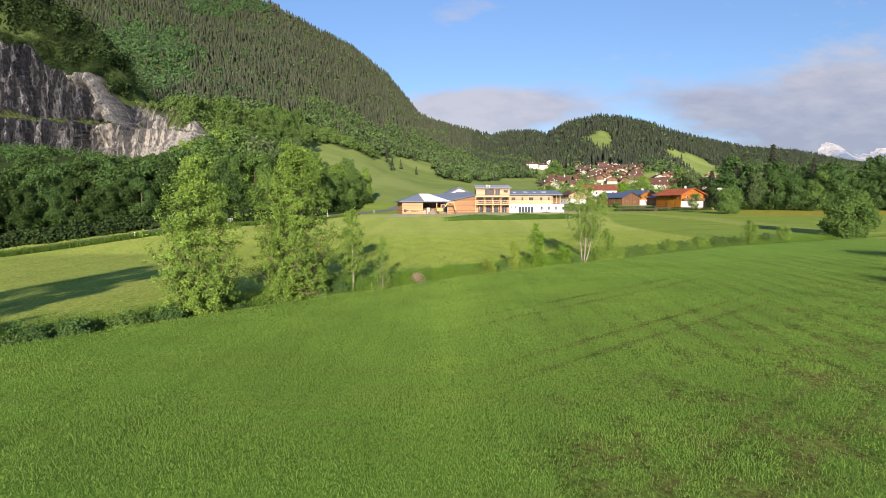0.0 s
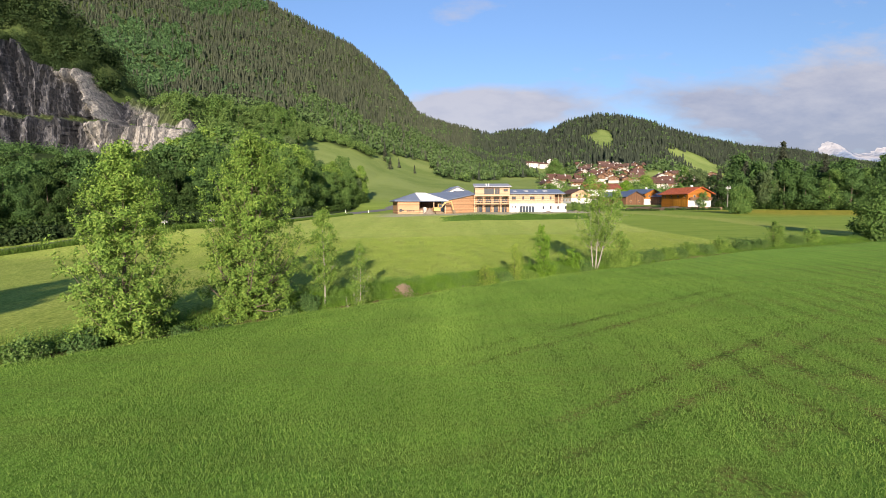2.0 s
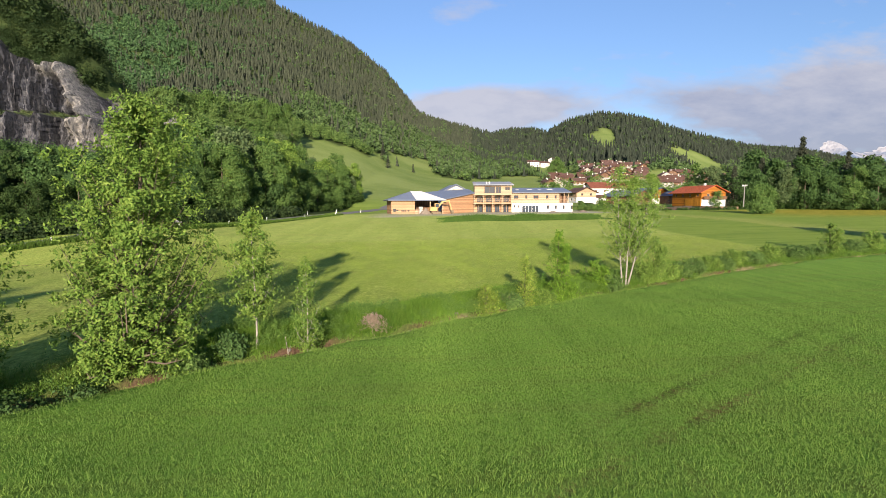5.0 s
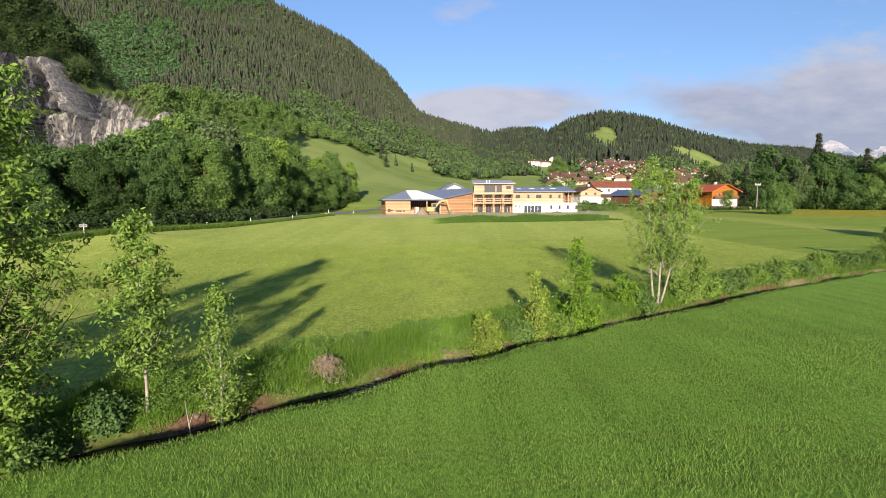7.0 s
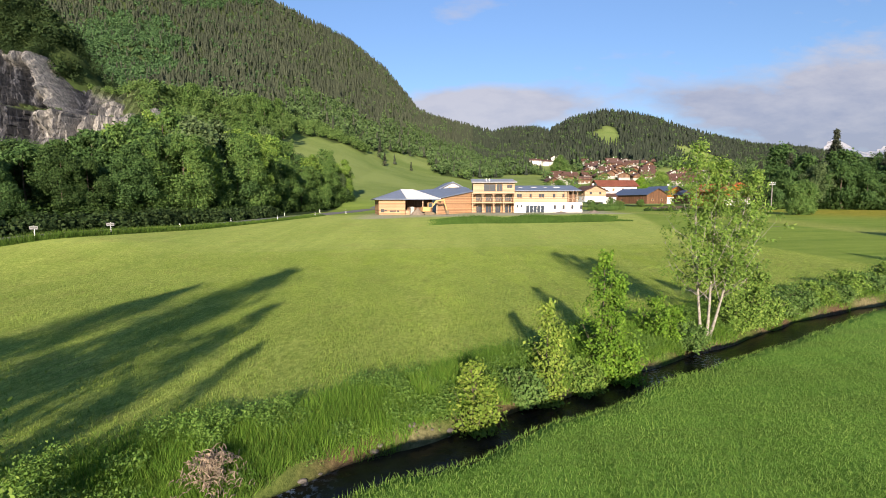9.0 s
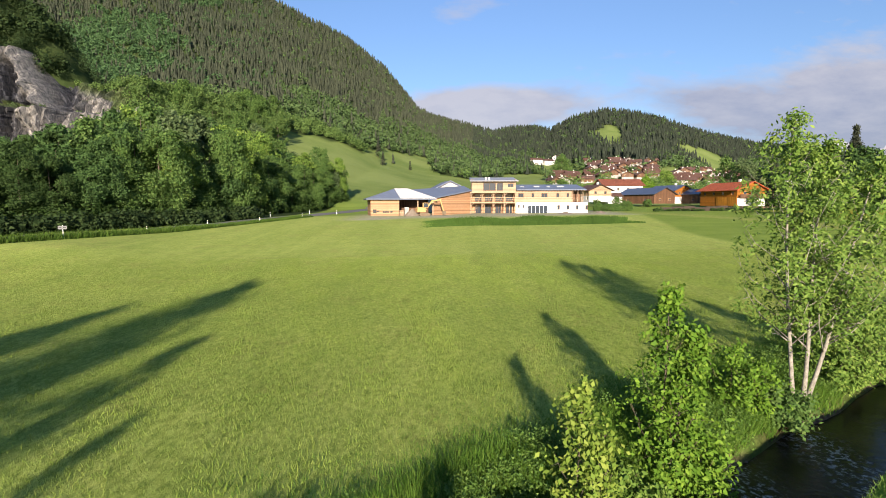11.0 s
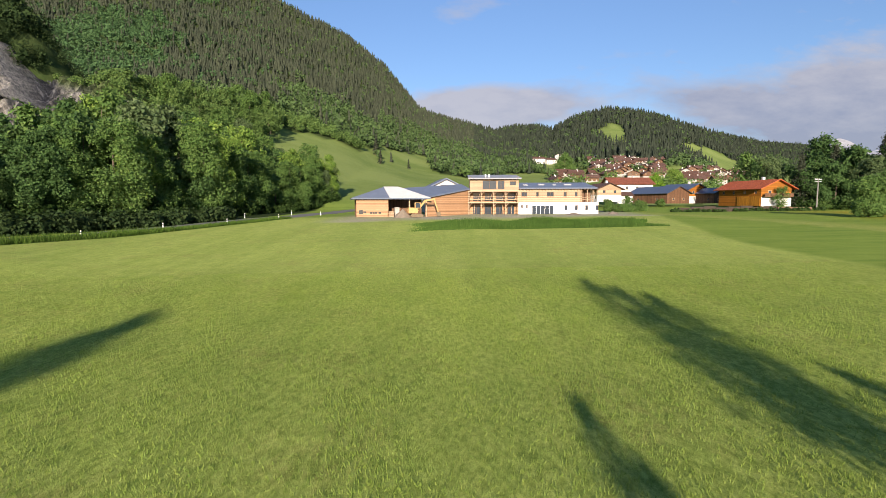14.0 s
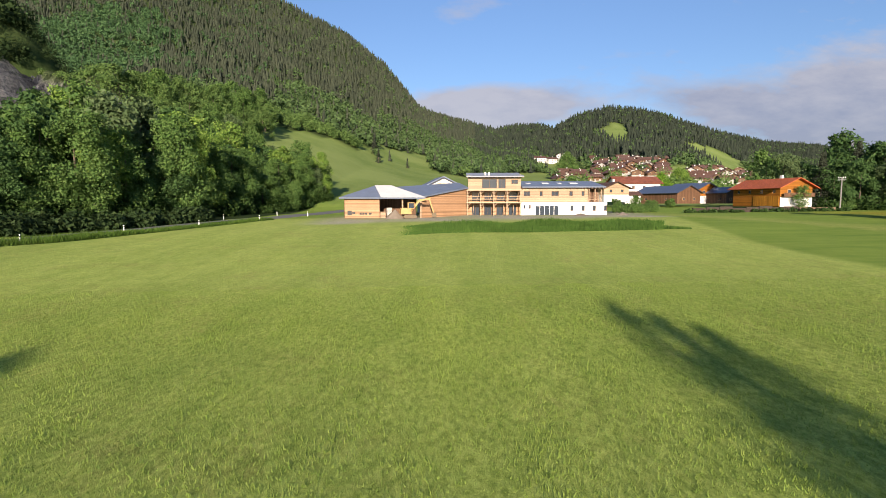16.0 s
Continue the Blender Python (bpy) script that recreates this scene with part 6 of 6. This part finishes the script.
y = brook(x) + o * np.sqrt(1 + sl * sl)
k = wob(x, y, 1.6, 6.0) + 0.5 * wob(x, y, 0.5) > 0.05
x, y = x[k], y[k]
c = np.stack([x, y, ground(x, y) + rng.uniform(0.02, 0.38, len(x)) * (1 + 0.9 * sstep(x, 0, -6))], -1)
v, f = leaf_quads(rng, c, (0.12, 0.12, 0.09), 20, 0.055, 0.9, 0.8, three=True)
tagged(new("bank_herbs", mesh_np("bank_herbs", v, f, (LEAF_HERB,))), "leafy herbs and nettles on the brook bank", "herbs", kind="stuff")

# ---- road, posts and small things ----
ASPHALT = plain_mat("asphalt", (0.13, 0.127, 0.123), 0.9, 0.2, 0.8)
WHITE_PAINT = plain_mat("white_plastic", (0.78, 0.78, 0.76), 0.5, 0.05, 3.0)
BLACK_PAINT = plain_mat("black_plastic", (0.03, 0.03, 0.03), 0.5, 0.1, 3.0)
ROAD_Y = [60, 96, 114.5, 122.5, 131, 141, 151, 164, 180, 205, 240]
ROAD_X = [-86, -52, -43, -40.3, -36.6, -33, -30, -26.3, -23.5, -20, -12]
ty = np.arange(66, 232, 1.5)
tx = sum(np.interp(ty + d, ROAD_Y, ROAD_X) for d in (-6, -3, 0, 3, 6)) / 5
tn = np.stack([np.gradient(ty), -np.gradient(tx)], -1)
tn /= np.linalg.norm(tn, axis=1)[:, None]
lanes = []
for off, dz_ in ((-2.9, -0.4), (-2.6, 0.12), (0, 0.16), (2.6, 0.12), (2.9, -0.4)):
    lanes.append(np.stack([tx + tn[:, 0] * off, ty + tn[:, 1] * off, ground(tx, ty) + dz_], -1))
V = np.concatenate(lanes)
n = len(ty)
F = np.concatenate([np.stack([np.arange(n - 1) + j * n, np.arange(1, n) + j * n, np.arange(1, n) + (j + 1) * n, np.arange(n - 1) + (j + 1) * n], -1)[:, ::-1] for j in range(4)])
tagged(new("road", mesh_np("road", V, F, (ASPHALT,))), "narrow grey asphalt road along the wood edge", "road", kind="structure")


def delineator(x, y):
    z = gz(x, y)
    t = thing("marker_post", "white roadside marker post with a black band", "post", pose(x, y, z), "marker posts along the road")
    part("post", Shape().box(-0.06, -0.05, 0, 0.06, 0.05, 0.72).box(-0.055, -0.045, 0.87, 0.055, 0.045, 1.0), WHITE_PAINT, t)
    part("band", Shape().box(-0.062, -0.052, 0.72, 0.062, 0.052, 0.87), BLACK_PAINT, t)


for px_, py_ in ((-39.6, 113.0), (-37.0, 126.5), (-30.9, 134.8), (-26.2, 146.8), (-22.3, 163.4), (-54.5, 88.0), (-46.5, 117.5), (-41.0, 136.0), (-35.0, 152.3), (-30.5, 168.6)):
    delineator(px_, py_)
SIGN_GREY = plain_mat("sign_grey", (0.16, 0.165, 0.165), 0.6, 0.08, 3.0)
for sx_, sy_ in ((-48.6, 95.0), (-43.2, 101.5)):
    t = thing("road_sign", "small pale double road sign on a grey post", "sign", pose(sx_, sy_, gz(sx_, sy_)), "signs beside the road")
    part("post", Shape().tube([(0, 0, -0.1), (0, 0, 1.75)], [0.04, 0.04], 8), METAL, t)
    for k in (-1, 1):
        part("panel", Shape().box(k * 0.29 - 0.27, -0.08, 1.25, k * 0.29 + 0.27, -0.05, 1.68), SIGN_GREY, t)
        part("bar", Shape().box(k * 0.29 - 0.17, -0.095, 1.42, k * 0.29 + 0.17, -0.082, 1.5), BLACK_PAINT, t)

# power pole
t = thing("power_pole", "grey wooden power pole with a crossarm and insulators", "pole", pose(98.0, 175.5, gz(98.0, 175.5)))
part("pole", Shape().tube([(0, 0, -0.3), (0, 0, 7.7)], [0.17, 0.12], 8), plain_mat("grey_pole", (0.19, 0.185, 0.175), 0.85, 0.2, 3.0), t)
for zc in (7.0, 7.45):
    part("crossarm", Shape().box(-0.9, -0.06, zc, 0.9, 0.06, zc + 0.1), METAL, t)
for k in (-0.8, -0.3, 0.3, 0.8):
    part("insulator", Shape().tube([(k, 0, 7.55), (k, 0, 7.8)], [0.05, 0.04], 6), WHITE_PAINT, t)

EARTH = plain_mat("dark_earth", (0.045, 0.034, 0.026), 0.95, 0.35, 1.5, bumps=0.5)
# garden wall and hedge below the farmhouse
t = thing("garden_wall", "low dark garden wall of weathered timber and earth", "wall", pose(60.5, 168.5, 0, 0, 0, 6))
for k in range(8):
    zb = gz(60.5 + 3.1 * k, 168.5 + 0.33 * k)
    part("wall_panel", Shape().box(k * 3.1, -0.2, zb - 0.3, k * 3.1 + 3.02, 0.2, zb + 1.0 + 0.16 * (k % 3)), EARTH, t)
t = thing("retaining_wall", "low pale brown retaining wall beside the farmhouse yard", "wall", pose(85.5, 171.2, gz(85.5, 171.2), 0, 0, 8))
part("wall_panel", Shape().box(0, -0.25, -0.4, 9.0, 0.25, 0.9), plain_mat("earth_wall", (0.15, 0.10, 0.065), 0.9, 0.3, 1.0), t)
for k, (bx, by, h, r) in enumerate(((90.9, 177.8, 6.0, 1.9), (72.0, 205.0, 2.4, 1.2), (60.0, 200.0, 3.4, 1.2), (102.0, 178.0, 2.4, 1.4), (106.0, 179.0, 2.0, 1.5))):
    make_tree("garden_bush", "leafy garden shrub near the farm buildings", 300 + k, h, 0.2, r, 16, 20, 10, 0.26, LEAF_WOOD, BARK, 0.05, (bx, by), three=True)
make_tree("lime_tree", "round light green tree between the farm and the village", 320, 11.0, 0.8, 4.2, 30, 24, 10, 0.55, LEAF_BRIGHT, BARK, 0.25, (106.0, 290.0), three=True)
make_tree("lime_tree", "round dark green tree behind the white wing", 321, 10.5, 0.6, 4.0, 30, 24, 10, 0.5, LEAF_WOOD, BARK, 0.25, (52.0, 240.0), three=True)
make_tree("lime_tree", "broad light green tree above the farm roofs", 322, 12.0, 0.8, 5.2, 34, 24, 10, 0.6, LEAF_ASH, BARK, 0.25, (133.0, 330.0), three=True)
make_tree("lime_tree", "large dark green tree below the village", 323, 19.0, 1.0, 8.5, 36, 26, 10, 0.8, LEAF_WOOD, BARK, 0.35, (112.0, 500.0), three=True)
for k, (bx, by, h, r) in enumerate(((45.0, 172.0, 3.0, 1.2), (47.6, 171.0, 1.8, 1.5), (50.2, 171.5, 1.6, 1.6), (53.0, 172.5, 2.6, 1.4))):
    make_tree("garden_bush", "wild green bush at the end of the white wing", 330 + k, h, 0.1, r, 16, 20, 10, 0.22, LEAF_WOOD, BARK, 0.05, (bx, by), "bushes beside the wing", three=True)

wx_ = rng.uniform(58, 97, 240)
wy_ = 168.0 + (wx_ - 60) * 0.11 + rng.uniform(-1.2, 0.2, 240)
scrub("wall_weeds", "rank weeds and low bushes along the garden wall", np.stack([wx_, wy_, ground(wx_, wy_)], -1), 60, 0.3, 0.9, LEAF_DUSK)
# pale boards and sacks stored in the open bay
for k, (a, b, c, hh_) in enumerate(((7.0, 1.6, 1.2, 1.1), (8.4, 2.6, 0.9, 1.9), (9.6, 1.4, 0.8, 0.7))):
    st_ = thing("board_stack", "stack of pale building boards stored in the open bay", "boards", BM @ pose(a, b, 0, 0, 0, 6 * k), "stacks in the open bay")
    for j in range(int(hh_ / 0.22)):
        part("board", Shape().box(-c / 2 + 0.03 * (j % 2), -0.5, 0.22 * j, c / 2, 0.5, 0.22 * j + 0.19), CONCRETE if k == 1 else WOOD_PALE, st_)
# unreadable dark lettering on the garage wall
sg = thing("wall_lettering", "dark lettering fixed to the larch wall of the garage", "lettering", BM @ pose(0, 0, 0))
for k, (a, b, z0_, z1_) in enumerate(((0.5, 1.3, 0.55, 1.3), (1.35, 1.9, 0.75, 1.05), (2.7, 3.1, 0.6, 0.95), (3.2, 3.6, 0.6, 0.95), (3.7, 4.1, 0.6, 0.95), (4.4, 4.9, 0.6, 0.95))):
    part("bar", Shape().box(a, -0.03, z0_, b, -0.003, z1_), BLACK_PAINT, sg)

# excavator before the garage wing
YELLOW = plain_mat("excavator_yellow", (0.43, 0.27, 0.11), 0.5, 0.12, 2.0)
RUBBER = plain_mat("dark_track", (0.15, 0.115, 0.075), 0.85, 0.3, 3.0)
ex = thing("excavator", "dusty tan-yellow tracked excavator parked before the garage wing", "excavator", BM @ pose(11.6, -3.0, 0.0, 0, 0, 4))
for yk in (-0.95, 0.5):
    part("track", Shape().poly([(-1.3, yk, 0.3), (-1.0, yk, 0.02), (1.0, yk, 0.02), (1.3, yk, 0.3), (1.0, yk, 0.62), (-1.0, yk, 0.62)] + [(-1.3, yk + .45, 0.3), (-1.0, yk + .45, 0.02), (1.0, yk + .45, 0.02), (1.3, yk + .45, 0.3), (1.0, yk + .45, 0.62), (-1.0, yk + .45, 0.62)],
         [(0, 1, 2, 3, 4, 5), (11, 10, 9, 8, 7, 6), (0, 6, 7, 1), (1, 7, 8, 2), (2, 8, 9, 3), (3, 9, 10, 4), (4, 10, 11, 5), (5, 11, 6, 0)]), RUBBER, ex)
part("body", Shape().box(-1.7, -0.9, 0.75, 0.2, 0.9, 1.6).box(-1.6, -0.85, 1.6, -0.5, 0.85, 1.75), YELLOW, ex)
cab = part("cab", Shape().box(-0.4, -0.95, 1.6, 0.75, -0.05, 1.7).box(-0.4, -0.95, 2.55, 0.75, -0.05, 2.65).box(-0.4, -0.95, 1.7, -0.3, -0.05, 2.55).box(0.66, -0.95, 1.7, 0.75, -0.85, 2.55).box(0.66, -0.15, 1.7, 0.75, -0.05, 2.55), YELLOW, ex)
part("pane", Shape().box(-0.28, -0.9, 1.72, 0.64, -0.1, 2.53), GLASS, cab)
part("boom", Shape().tube([(0.4, 0.2, 1.3), (1.9, 0.2, 3.0), (4.0, 0.2, 3.3)], [0.24, 0.26, 0.16], 4), YELLOW, ex)
part("stick", Shape().tube([(3.7, 0.2, 3.45), (4.6, 0.2, 0.95)], [0.18, 0.13], 4), YELLOW, ex)
part("bucket", Shape().poly([(4.3, -0.25, 1.0), (5.0, -0.25, 0.9), (5.1, -0.25, 0.3), (4.5, -0.25, 0.1), (4.3, 0.65, 1.0), (5.0, 0.65, 0.9), (5.1, 0.65, 0.3), (4.5, 0.65, 0.1)], [(0, 3, 2, 1), (4, 5, 6, 7), (0, 1, 5, 4), (1, 2, 6, 5), (2, 3, 7, 6)]), RUBBER, ex)

# brushwood heap and stones at the water's edge
TWIG = plain_mat("dry_brushwood", (0.23, 0.18, 0.13), 0.9, 0.5, 8.0)
rng = np.random.default_rng(77)
s = Shape()
for k in range(900):
    a, r = rng.uniform(0, 6.28), abs(rng.normal(0, 0.34))
    p0 = Vector((r * math.cos(a), 0.8 * r * math.sin(a), max(0.05, min(0.55, 0.9 - r)) * rng.uniform(0, 1.1)))
    d = Vector((rng.normal(0, 1), rng.normal(0, 1), rng.normal(0.1, 0.8))).normalized() * rng.uniform(0.05, 0.17)
    s.tube([p0, p0 + d * 0.5 + Vector((0, 0, 0.03)), p0 + d], [0.012, 0.01, 0.004], 3)
hx = -2.15
hy = float(brook(hx)) + 2.15
tagged(new("brushwood_heap", s.mesh("brushwood_heap", TWIG)), "pale heap of dry roots and brushwood on the bank", "brushwood", kind="stuff").matrix_basis = pose(hx, hy, gz(hx, hy) - 0.05) @ Matrix.Diagonal((1.25, 1.45, 1.25, 1))
STONE = plain_mat("brook_stone", (0.13, 0.115, 0.10), 0.85, 0.35, 4.0)
bm = bmesh.new()
bmesh.ops.create_icosphere(bm, subdivisions=2, radius=0.5)
for v in bm.verts:
    v.co *= 1 + 0.25 * noise.noise(v.co * 2.3)
    v.co.z *= 0.6
stone_me = bpy.data.meshes.new("stone")
bm.to_mesh(stone_me)
bm.free()
stone_me.materials.append(STONE)
for k in range(44):
    x = -6 + 0.27 * k * (1 if k < 40 else 1.6) + rng.uniform(-0.2, 0.2)
    o_ = rng.choice([1.15, 1.3, 1.4, -1.1]) + rng.uniform(-0.12, 0.12)
    y = float(brook(x)) + o_ * 1.2
    ob = tagged(new("stone", stone_me), "rounded grey-brown stone at the brook's edge", "stone", "stones in the brook")
    sc = rng.uniform(0.1, 0.3)
    ob.matrix_basis = pose(x, y, gz(x, y) + 0.02, 0, 0, rng.uniform(0, 360)) @ Matrix.Diagonal((sc, sc * rng.uniform(0.6, 1), sc * 0.8, 1))
# gravel heaps on the site, added in place of its unclear clutter
GRAVEL = plain_mat("site_gravel", (0.17, 0.14, 0.11), 0.95, 0.25, 3.0, bumps=0.6)
hx2 = np.linspace(-1, 1, 26)
HX, HY = np.meshgrid(hx2, hx2)
HZ = np.maximum(0, 1 - np.sqrt(HX ** 2 + HY ** 2)) + 0.05 * wob(HX, HY, 0.2) - 0.06
ii = np.arange(HX.size).reshape(HX.shape)
F = np.stack([ii[:-1, :-1], ii[:-1, 1:], ii[1:, 1:], ii[1:, :-1]], -1).reshape(-1, 4)
heap_me = mesh_np("gravel_heap", np.stack([HX, HY, HZ], -1).reshape(-1, 3), F, (GRAVEL,), True)
for lx, ly, sx_, sz_ in ((9.0, -2.2, 1.9, 1.7), (45.5, -3.0, 3.2, 0.8), (55.5, -1.5, 2.6, 1.0)):
    ob = tagged(new("earth_mound", heap_me), "low brown gravel heap added among the clutter of the building site", "mound", "mounds on the site")
    ob.matrix_basis = BM @ pose(lx, ly, -0.05) @ Matrix.Diagonal((sx_, sx_ * 0.7, sz_, 1))
